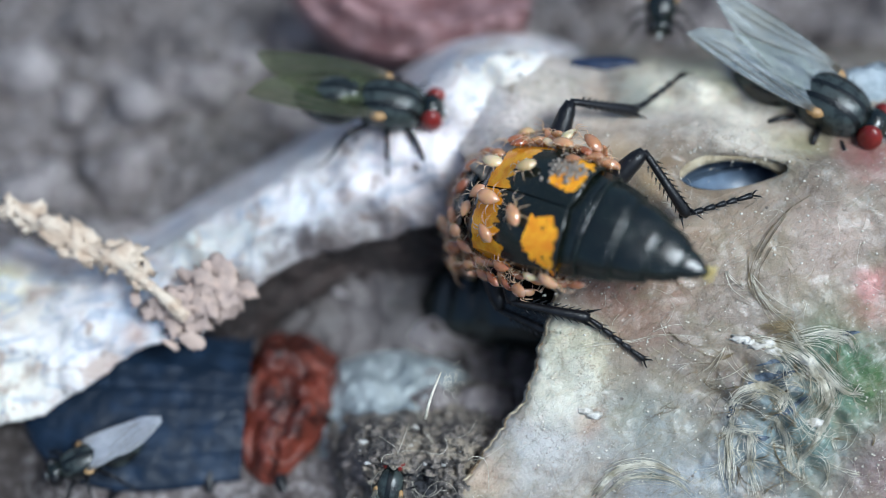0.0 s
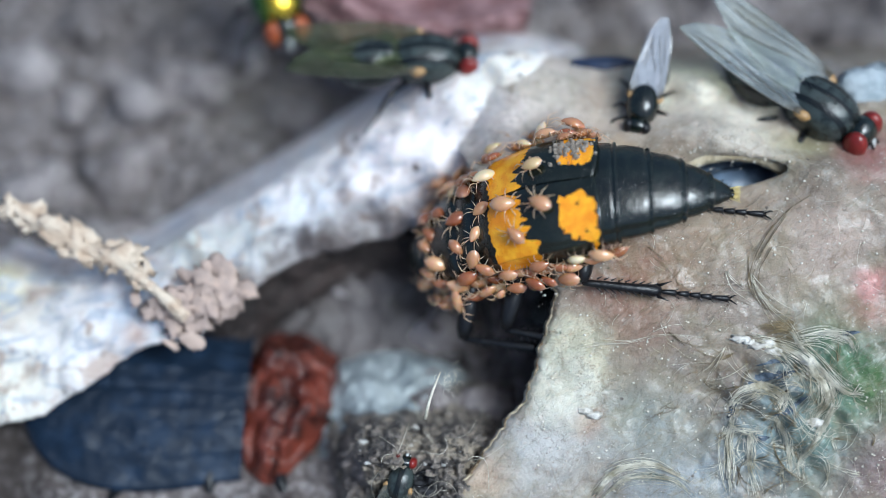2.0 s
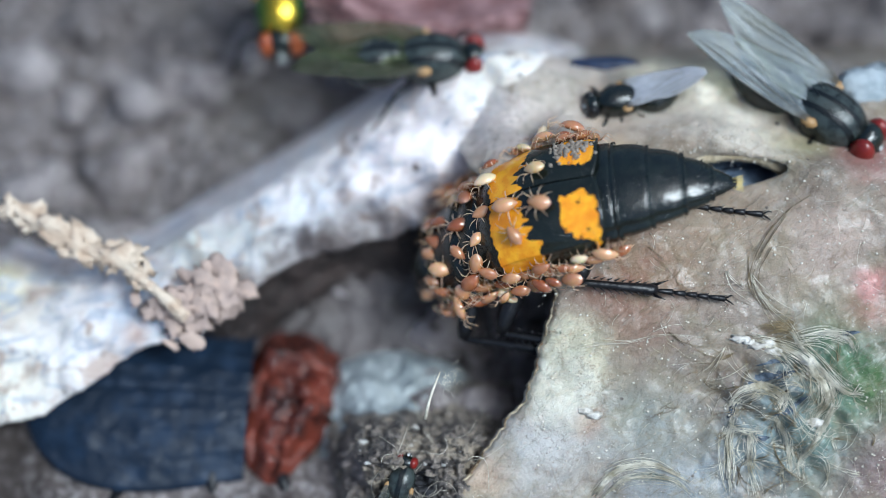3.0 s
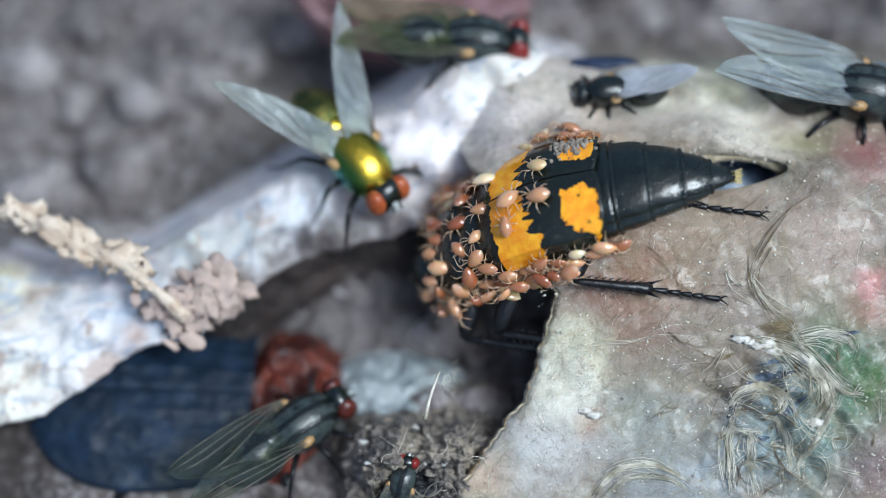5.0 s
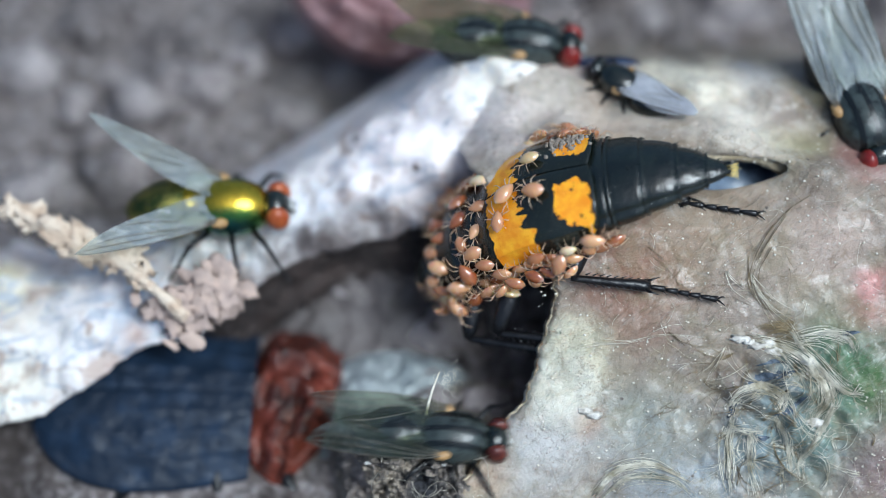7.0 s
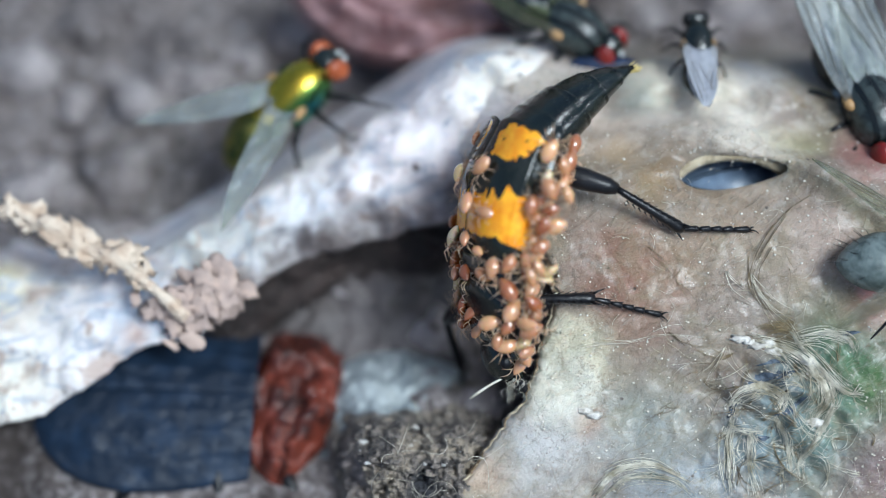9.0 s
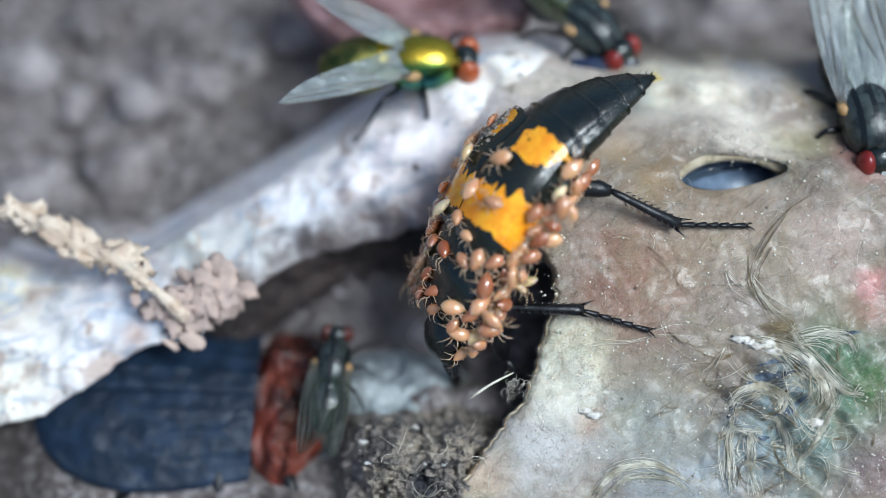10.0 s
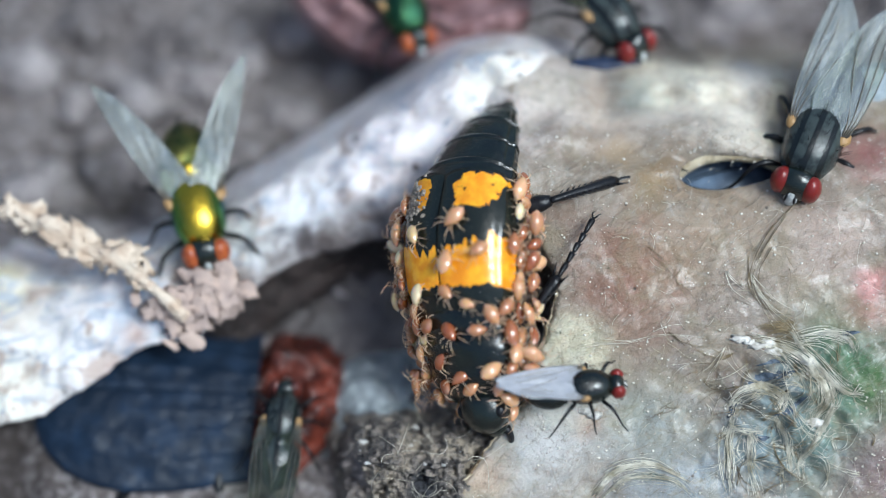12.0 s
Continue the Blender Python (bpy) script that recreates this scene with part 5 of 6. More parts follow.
fly_d = build_fly("grey_fly", "dark grey fly with brown eyes walking over the beetle and lining", GREY, DARK_EYE, 2, 4, 1.08, CLEAR)
fly_h = build_fly("grey_fly", "pale grey bristly fly stopping on the bared skin", PALE_GREY, EYE, 32, 8, 1.1)
fly_k = build_fly("green_bottle_fly", "dark green fly with rust-red eyes on the hide scrap", TEAL, ORANGE_EYE, 20, 8)
fly_d2 = build_fly("grey_fly", "dark grey fly feeding on the red pronotum", GREY, DARK_EYE, 2, 3, 0.8, CLEAR)
fly_c = build_fly("small_fly", "small dark fly with whitish iridescent wings", GREY, LEG, -6, 12, 0.7, FROST)
fly_e = build_fly("small_fly", "small fly with a red eye peeping out of the soil", GREY, EYE, 6, 2, 0.55)
fly_f = build_fly("small_fly", "small black fly with whitish folded wings", SHELL, LEG, -6, 12, 0.68, FROST)
fly_i = build_fly("small_fly", "small dark fly with folded iridescent wings on the skin edge", SHELL, EYE, -6, 12, 0.68, FROST)


# ---- hair on the skin ----
def skin_point(x, y, up=0.0):
    return Vector((x, y, skin_height(x, y) + up))


def hair_bundle(rng, start, heading, length, n, spread, curl, radius, lift=0.3):
    """A lock: hairs that keep together, wave a little and taper."""
    bits = []
    bow = radians(curl)
    for _ in range(n):
        x, y = start[0] + rng.gauss(0, spread), start[1] + rng.gauss(0, spread)
        a, c = radians(heading + rng.gauss(0, 3.5)), bow + radians(rng.gauss(0, 9))
        l = length * rng.uniform(0.55, 1.1)
        wave, phase, high = rng.uniform(0.1, 0.5), rng.random() * 6, rng.uniform(0.3, 1.1)
        pts = []
        for i in range(11):
            pts.append(skin_point(x, y, 0.05 + lift * high * math.sin(i / 10 * 3.0)))
            a += c / 10 + wave * 0.35 * math.sin(i * 1.1 + phase)
            x, y = x + l / 10 * math.cos(a), y + l / 10 * math.sin(a)
        k = radius * rng.uniform(0.6, 1.2)
        bits.append(tube(pts, [k * (1 - 0.075 * i) for i in range(11)], 4))
    return bits


def lock(rng, points, n, spread, radius, lift=0.12):
    """A drawn-out lock of hairs along a line on the skin."""
    path = curve([(p[0], p[1], 0) for p in points], 15)
    bits = []
    for _ in range(n):
        off, ph, w = rng.gauss(0, spread * 1.5), rng.random() * 6, rng.uniform(0.2, 2.4)
        lo = rng.uniform(0, 0.6)
        hi = min(1.0, lo + rng.uniform(0.25, 0.8))
        slip, wave = rng.gauss(0, spread * 1.5), rng.uniform(1.5, 7)
        pts = []
        for i in range(13):
            s = lo + (hi - lo) * i / 12
            k = s * 14
            j = min(13, int(k))
            p = path[j].lerp(path[j + 1], k - j)
            d = path[j + 1] - path[j]
            side = Vector((-d.y, d.x, 0)).normalized() * (off * (0.3 + w * abs(math.sin(s * 2.5 + ph))) + slip * math.sin(s * wave + ph))
            pts.append(skin_point(p.x + side.x, p.y + side.y, 0.04 + lift * (0.4 + 0.6 * w) * math.sin(s * 3.1)))
        r = radius * rng.uniform(0.6, 1.3)
        bits.append(tube(pts, [r * (1 - 0.7 * (i / 12) ** 2) for i in range(13)], 4))
    return bits


def fold(points, width):
    """A low wet ridge lying on the skin."""
    path = curve([(p[0], p[1], 0) for p in points], 14)

    def f(u, v):
        k = u * 12.99
        j = int(k)
        p = path[j].lerp(path[j + 1], k - j)
        d = path[j + 1] - path[j]
        side = Vector((-d.y, d.x, 0)).normalized() * (v - 0.5) * 2 * width * max(0.0, math.sin(u * 3.1415)) ** 0.6 * (1 + 0.5 * fbm(u * 5, v, width))
        x, y = p.x + side.x, p.y + side.y
        return x, y, skin_height(x, y) - 0.05 + 0.09 * math.sin(v * 3.1416) * max(0.0, math.sin(u * 3.1415)) ** 0.5
    return surface(f, 20, 7)


def build_hair():
    rng = random.Random(17)
    pale, dark, mats = [], [], []
    # locks of fur swirl round the green patch
    for _ in range(130):
        x, y = rng.gauss(15.8, 2.6), rng.gauss(-8.4, 2.0)
        if x + y * 0.35 < 9.8 or y > -4.0:
            continue
        turn = math.degrees(math.atan2(y + 7.6, x - 15.5)) + 90 + rng.gauss(0, 60)
        light = rng.random() < 0.62
        (pale if light else dark).extend(hair_bundle(rng, (x, y), turn, rng.uniform(0.8, 3.0), rng.randint(1, 4), 0.05, rng.uniform(-90, 140), 0.018 if light else 0.020, rng.uniform(0.0, 0.25)))
    for start, heading, length, n, spread, curl, r in (
            ((15.01, -4.56, 0.00), -15, 3.6, 8, 0.08, -45, 0.020),
            ((17.44, -5.37, 0.00), -50, 3.4, 9, 0.08, -70, 0.022),
            ((18.52, -6.72, 0.00), -100, 2.6, 6, 0.08, -60, 0.020),
            ((16.63, -7.53, 0.00), -70, 2.6, 5, 0.08, 50, 0.020),
            ((16.90, -4.56, 0.00), 35, 2.2, 6, 0.06, -80, 0.022),
            ((14.74, -1.32, 0.00), -70, 3.2, 8, 0.08, 35, 0.018),
            ((13.53, -1.05, 0.00), -75, 2.4, 4, 0.06, 70, 0.018)):
        pale += hair_bundle(rng, start, heading, length, n, spread, curl, r)
    for n, spread, r, pts in (
            (16, 0.16, 0.034, ((13.99, -4.18, 0.00), (16.55, -4.83, 0.00), (17.90, -5.94, 0.00), (18.41, -7.16, 0.00), (17.71, -8.34, 0.00))),
            (9, 0.10, 0.030, ((16.09, -3.21, 0.00), (17.39, -4.97, 0.00), (19.06, -6.72, 0.00), (20.14, -6.99, 0.00))),
            (14, 0.14, 0.036, ((13.61, -7.80, 0.00), (14.20, -6.86, 0.00), (15.28, -6.64, 0.00), (16.25, -7.16, 0.00), (15.88, -7.75, 0.00))),
            (9, 0.10, 0.040, ((13.82, -12.12, 0.00), (13.66, -9.69, 0.00), (13.88, -7.99, 0.00))),
            (8, 0.10, 0.034, ((15.15, -12.12, 0.00), (14.66, -9.88, 0.00), (14.80, -8.48, 0.00))),
            (8, 0.09, 0.032, ((16.77, -11.04, 0.00), (16.44, -9.02, 0.00), (15.96, -7.94, 0.00))),
            (14, 0.10, 0.034, ((7.18, -11.85, 0.00), (8.26, -10.61, 0.00), (10.04, -10.29, 0.00), (11.77, -11.10, 0.00))),
            (7, 0.14, 0.024, ((7.45, -12.12, 0.00), (8.80, -10.99, 0.00), (10.96, -11.04, 0.00), (12.04, -11.99, 0.00))),
            (8, 0.12, 0.026, ((16.63, -4.29, 0.00), (18.25, -4.02, 0.00), (19.33, -4.29, 0.00), (19.60, -4.97, 0.00))),
            (7, 0.10, 0.026, ((18.79, -5.91, 0.00), (18.52, -8.07, 0.00), (17.44, -9.69, 0.00), (16.90, -11.04, 0.00))),
            (6, 0.10, 0.024, ((12.72, -9.42, 0.00), (13.93, -8.61, 0.00), (15.28, -8.75, 0.00))),
            (3, 0.05, 0.020, ((6.13, -4.75, 0.00), (7.32, -4.46, 0.00), (8.86, -4.43, 0.00), (10.39, -4.08, 0.00), (12.58, -4.24, 0.00)))):
        pale += lock(rng, pts, int(n * 3.6), spread * 0.6, r * 0.45)
        if n > 6:
            mats.append(fold(pts, spread * 1.7))
    for n, spread, r, pts in (
            (9, 0.13, 0.026, ((17.64, 2.84, -1.00), (16.30, 1.78, -1.00), (15.12, 0.03, 0.00), (14.66, -1.59, 0.00), (15.61, -2.89, 0.00), (16.77, -3.27, 0.00))),
            (3, 0.10, 0.018, ((13.53, -1.32, 0.00), (13.93, -2.13, 0.00), (15.28, -2.81, 0.00))),
            (4, 0.07, 0.018, ((9.72, 0.16, 0.00), (10.75, -1.00, 0.00), (11.58, -2.54, 0.00), (11.77, -3.54, 0.00))),
            (3, 0.06, 0.017, ((10.80, 0.43, 0.00), (11.10, -0.78, 0.00), (10.96, -1.59, 0.00))),
            (5, 0.10, 0.022, ((10.04, -7.96, 0.00), (10.75, -7.59, 0.00), (11.31, -7.10, 0.00)))):
        dark += lock(rng, pts, n, spread * 1.3, r * 0.7, 0.08)
    tagged(flesh("matted_lock", join(*mats), MATTED, "wet clotted locks of grey-green fur"), kind="stuff")
    for w, pts in ((0.30, ((14.26, -6.67, 0.00), (15.55, -6.13, 0.00), (17.31, -5.80, 0.00))), (0.20, ((14.53, -9.42, 0.00), (15.15, -9.10, 0.00), (15.69, -9.02, 0.00))), (0.15, ((14.74, -5.64, 0.00), (15.82, -5.37, 0.00), (16.63, -5.51, 0.00))),
                   (0.18, ((18.79, -4.29, 0.00), (19.33, -4.02, 0.00), (20.14, -3.97, 0.00))), (0.22, ((13.53, -8.21, 0.00), (13.93, -7.67, 0.00), (14.47, -7.32, 0.00))), (0.2, ((15.55, -8.07, 0.00), (16.63, -7.67, 0.00), (17.71, -6.72, 0.00)))):
        flesh("wet_fold", fold(pts, w), WET, "blue-black wet fold in the matted fur")
    for start, heading, length, n, spread, curl, r in (
            ((16.63, -3.89, 0.00), 150, 1.5, 40, 0.22, 60, 0.022),
            ((10.96, -4.02, 0.00), -50, 2.6, 4, 0.10, 50, 0.015)):
        dark += hair_bundle(rng, start, heading, length, n, spread, curl, r, 0.12)
    for _ in range(230):
        x, y = rng.uniform(7.6, 22), rng.uniform(-12, 2.5)
        (dark if rng.random() < 0.6 else pale).extend(hair_bundle(rng, (x, y), rng.uniform(0, 360), rng.uniform(0.4, 1.8), 1, 0, rng.uniform(-80, 80), 0.011))
    tagged(flesh("pale_fur", join(*pale), HAIR, "matted strands of pale fur"), kind="stuff")
    tagged(flesh("dark_fur", join(*dark), DARK_HAIR, "thin dark hairs stuck to the wet skin"), kind="stuff")
    # pale grains, most of them added as bright dots for the wet skin's glints
    grains = []
    for _ in range(2400):
        x, y = rng.uniform(4.5, 24), rng.uniform(-12.5, 7)
        if noise.noise(Vector((x * 0.5, y * 0.5, 3.0))) < rng.uniform(-0.5, 0.4):
            continue
        r = rng.choice((0.018, 0.022, 0.026, 0.03, 0.035, 0.045, 0.07))
        grains.append(blob(r, r * 0.8, r * 0.8, skin_point(x, y, r * 0.4), 6, 5, 0.4, rng.random() * 20))
    laid("sand_grains", join(*grains), GRAIN, "pale sand grains sprinkled over the wet skin", "sand", "stuff")
    flakes = []
    for px in ((14.20, -4.29, 0.00), (14.61, -4.46, 0.00), (15.01, -4.62, 0.00), (15.42, -4.51, 0.00), (17.71, -8.34, 0.00), (6.78, -7.75, 0.00), (7.18, -7.94, 0.00), (17.44, -5.37, 0.00), (15.82, -4.89, 0.00)):
        r = rng.uniform(0.25, 0.5)
        flakes.append(blob(r, r * rng.uniform(0.4, 0.7), 0.10, skin_point(px[0], px[1], 0.06), 14, 8, 0.8, rng.random() * 20, 1.5))
    tagged(flesh("skin_flake", join(*flakes), FLAKE, "white crumbling flakes of dry skin"), kind="stuff")


build_hair()


def build_strand():
    pts = [(0, 0, 0), (0.15, 1.2, 0.4), (0.45, 2.4, 0.7)]
    s = thing("plant_fibre", "pale branched plant fibre sticking out of the soil", "plant fibre")
    part("stem", tube(curve(pts, 8), [0.09, 0.08, 0.08, 0.07, 0.07, 0.06, 0.05, 0.03], 5), HAIR, s)
    rng = random.Random(4)
    fluff = []
    for _ in range(30):
        o = Vector((0.95 + rng.gauss(0, 0.25), 1.9 + rng.gauss(0, 0.25), 0.65))
        d = Vector((rng.gauss(0, 1), rng.gauss(0, 1), rng.gauss(0, 0.4))).normalized() * rng.uniform(0.15, 0.45)
        e = Vector((-d.y, d.x, 0)) * rng.uniform(-0.7, 0.7)
        fluff.append(tube(curve([o, o + d * 0.5 + e + Vector((0, 0, 0.1)), o + d + e * 0.4, o + d * 0.9 - e * 0.4], 8), 0.009, 4))
    part("fluff", join(*fluff), HAIR, s)
    return s


fibre = build_strand()

# ---- motion ----
# seconds; x, y, z in mm on the slope; heading, pitch, roll in degrees; bend of the abdomen
BEETLE_ROWS = [
    (0.0, 4.18, 2.01, 0.40, 141.0, -29.8, -18.1, 7.5),
    (0.5, 4.72, 1.92, 1.08, 156.8, -21.1, -9.3, 15.3),
    (1.0, 5.12, 2.00, 0.93, 152.2, -23.2, -13.9, 11.9),
    (1.5, 5.37, 2.12, 1.34, 158.8, -18.7, -8.4, 10.9),
    (2.0, 4.50, 2.11, 0.10, 179.6, -22.7, -1.8, 9.7),
    (2.5, 4.58, 2.02, 0.15, 181.4, -23.3, -0.0, 4.8),
    (3.2, 4.58, 1.98, 0.13, 182.1, -23.8, 2.2, 3.5),
    (4.8, 4.60, 2.06, -0.29, 184.4, -22.1, 6.6, 0.8),
    (5.5, 4.57, 2.25, -0.32, 182.1, -23.1, 6.5, 1.9),
    (6.0, 4.48, 2.24, -0.44, 182.9, -23.3, 5.7, 1.7),
    (6.5, 4.46, 2.22, -0.40, 182.9, -25.3, 8.2, 1.1),
    (7.2, 4.49, 2.29, -0.39, 183.6, -26.4, 10.3, 1.6),
    (8.8, 3.67, 3.10, 0.37, 235.1, -22.7, 49.0, 17.5),
    (9.0, 2.88, 2.36, 0.70, 248.4, -20.8, 56.7, 20.9),
    (9.5, 2.46, 2.27, 0.71, 240.4, -17.5, 46.0, 17.6),
    (10.0, 2.82, 2.73, 1.01, 229.7, -17.8, 35.5, 8.8),
    (10.5, 3.54, 3.00, 0.97, 224.8, -9.5, 34.8, 8.5),
    (11.0, 3.49, 2.98, 0.84, 223.3, -12.8, 34.2, 11.0),
    (11.5, 2.74, 2.19, 0.82, 232.9, -19.6, 29.1, 8.5),
    (12.0, 0.80, -0.14, 0.73, 265.6, -7.4, 36.3, 13.7),
]


# seconds; how far the pronotum and head nod down, in degrees
NECK_ROWS = [(0.0, 8), (1.0, 2), (1.5, -2), (2.0, -6), (7.2, -6), (8.8, -6), (11.5, -8), (12.0, -6)]


def spline(rows, t):
    """Values between rows of (seconds, values...), gliding through each."""
    k = max(i for i in range(len(rows)) if rows[i][0] <= t + 1e-9)
    if k >= len(rows) - 1:
        return rows[-1][1:]
    p, a, b, q = rows[max(0, k - 1)], rows[k], rows[k + 1], rows[min(len(rows) - 1, k + 2)]
    h = b[0] - a[0]
    s = (t - a[0]) / h
    out = []
    for i in range(1, len(a)):
        m0 = (b[i] - p[i]) / max(1e-6, b[0] - p[0]) * h if k else 0.0
        m1 = (q[i] - a[i]) / max(1e-6, q[0] - a[0]) * h if k + 2 < len(rows) else 0.0
        if (b[i] - a[i]) * m0 < 0 or k == 0:
            m0 = 0.0
        if (b[i] - a[i]) * m1 < 0:
            m1 = 0.0
        lim = 2.5 * abs(b[i] - a[i])
        m0, m1 = max(-lim, min(lim, m0)), max(-lim, min(lim, m1))
        out.append((2 * s ** 3 - 3 * s * s + 1) * a[i] + (s ** 3 - 2 * s * s + s) * m0 + (-2 * s ** 3 + 3 * s * s) * b[i] + (s ** 3 - s * s) * m1)
    return out


# knee, ankle and toe of each leg, on the slope
LEG_ROWS = {
    "left_hind": [(0, 6.74, -1.07, -1.20, 7.75, -2.22, -3.20, 8.99, -2.82, -4.20), (1.5, 7.02, -1.07, -1.20, 8.32, -2.08, -3.20, 9.55, -2.53, -4.20),
                  (1.9, 6.57, -1.57, 0.90, 10.73, -2.06, 0.70, 14.18, -2.44, 0.40), (7.2, 6.03, -1.36, 0.90, 10.20, -1.79, 0.70, 13.46, -2.44, 0.40),
                  (8.6, 8.23, 2.80, 1.60, 10.98, 1.04, 0.80, 14.30, 1.05, 0.20), (10.5, 7.70, 2.62, 1.60, 10.90, 1.31, 0.80, 14.11, 1.21, 0.20), (11.5, 7.32, 1.94, 1.40, 10.88, 1.58, 0.60, 14.03, 1.05, 0.20),
                  (12, 5.09, 2.29, 1.00, 8.10, 3.23, -0.50, 11.43, 3.87, -1.40)],
    "left_mid": [(0, 3.25, -2.53, 0.30, 7.54, -3.39, 0.80, 10.23, -5.40, 0.40), (1.55, 3.92, -2.12, 0.50, 7.64, -3.45, 0.80, 10.32, -5.48, 0.40),
                 (2.1, 2.92, -4.10, -1.50, 5.50, -4.48, -1.00, 5.98, -5.51, -2.00), (7.2, 2.64, -4.10, -1.50, 5.22, -4.35, -1.00, 5.70, -5.51, -2.00),
                 (8.7, 3.63, -2.11, 0.80, 7.10, -2.11, 0.90, 10.23, -2.79, 0.40), (9.5, 2.83, -2.91, 0.80, 6.70, -2.91, 0.90, 10.15, -3.95, 0.40), (11.2, 2.97, -2.11, 0.80, 6.70, -2.70, 0.90, 10.10, -3.95, 0.40),
                 (11.6, 2.83, -3.18, 0.90, 5.48, -2.23, 1.20, 8.47, -1.80, 0.60), (12, 3.22, -4.36, 1.20, 5.32, -1.43, 1.60, 6.98, 1.23, 0.80)],
    "left_fore": [(0, 2.80, -2.96, -2.00, 5.22, -4.07, -1.00, 6.26, -5.51, -2.00), (1.6, 2.80, -3.16, -2.00, 5.09, -3.94, -1.00, 5.98, -5.51, -2.00), (2.0, 1.00, -4.43, -2.50, 3.21, -4.68, -2.00, 4.99, -4.10, -1.60), (7.2, 1.28, -4.43, -2.50, 3.21, -4.68, -2.00, 4.99, -4.10, -1.60),
                  (8.8, 3.23, -4.99, -2.50, 4.09, -6.98, -3.00, 3.83, -8.43, -3.50), (12, 2.64, -5.75, -1.50, 4.18, -6.62, -2.00, 4.48, -7.77, -2.50)],
    "right_hind": [(0, 9.42, 4.58, 1.60, 11.83, 1.23, 0.70, 14.65, 2.05, 0.20), (1.5, 9.71, 5.20, 1.40, 12.00, 1.50, 0.60, 14.65, 1.97, 0.20),
                   (2.0, 9.40, 4.65, -0.50, 11.97, 2.06, -0.40, 14.56, 1.79, -0.20), (7.2, 8.87, 4.65, -0.60, 11.71, 2.20, -0.50, 14.24, 1.79, -0.20),
                   (8.7, 6.20, 5.20, -1.20, 5.60, 3.60, -2.20, 4.80, 2.40, -3.00), (9.6, 6.20, 5.20, -1.20, 5.60, 3.60, -2.20, 4.80, 2.40, -3.00), (11.5, 6.00, 5.00, -1.20, 5.40, 3.40, -2.20, 4.60, 2.20, -3.00), (12, 2.72, 4.00, -4.00, 2.19, 4.94, -5.50, 1.92, 5.55, -6.00)],
    "right_mid": [(0, 6.18, 7.14, -1.00, 8.19, 6.95, -2.00, 10.54, 8.72, -3.00), (1.5, 5.98, 6.26, -2.00, 7.17, 7.17, -3.00, 7.85, 8.07, -3.60), (2.1, 4.62, 5.32, -2.50, 5.80, 6.08, -3.40, 6.94, 6.66, -3.60), (7.2, 4.35, 5.32, -2.50, 5.52, 6.08, -3.40, 6.66, 6.66, -3.60),
                  (8.8, 2.13, 3.95, -3.00, 2.74, 5.45, -4.50, 3.33, 6.34, -5.00), (12, -0.68, 0.31, -4.00, 0.17, 2.04, -5.00, 0.46, 3.20, -5.40)],
    "right_fore": [(0, 1.28, 3.93, -2.50, 2.16, 1.73, -4.00, 2.74, 0.60, -4.60), (2.1, 0.45, 0.31, -3.00, 1.31, -1.11, -4.50, 1.61, -2.27, -5.20), (7.2, 0.45, 0.31, -3.00, 1.31, -1.11, -4.50, 1.61, -2.27, -5.20),
                   (8.8, 0.17, -3.36, -3.50, 0.75, -5.17, -5.50, 0.91, -6.40, -6.50), (12, -0.11, -5.05, -3.50, 0.46, -6.90, -5.50, 0.76, -8.11, -6.00)],
}

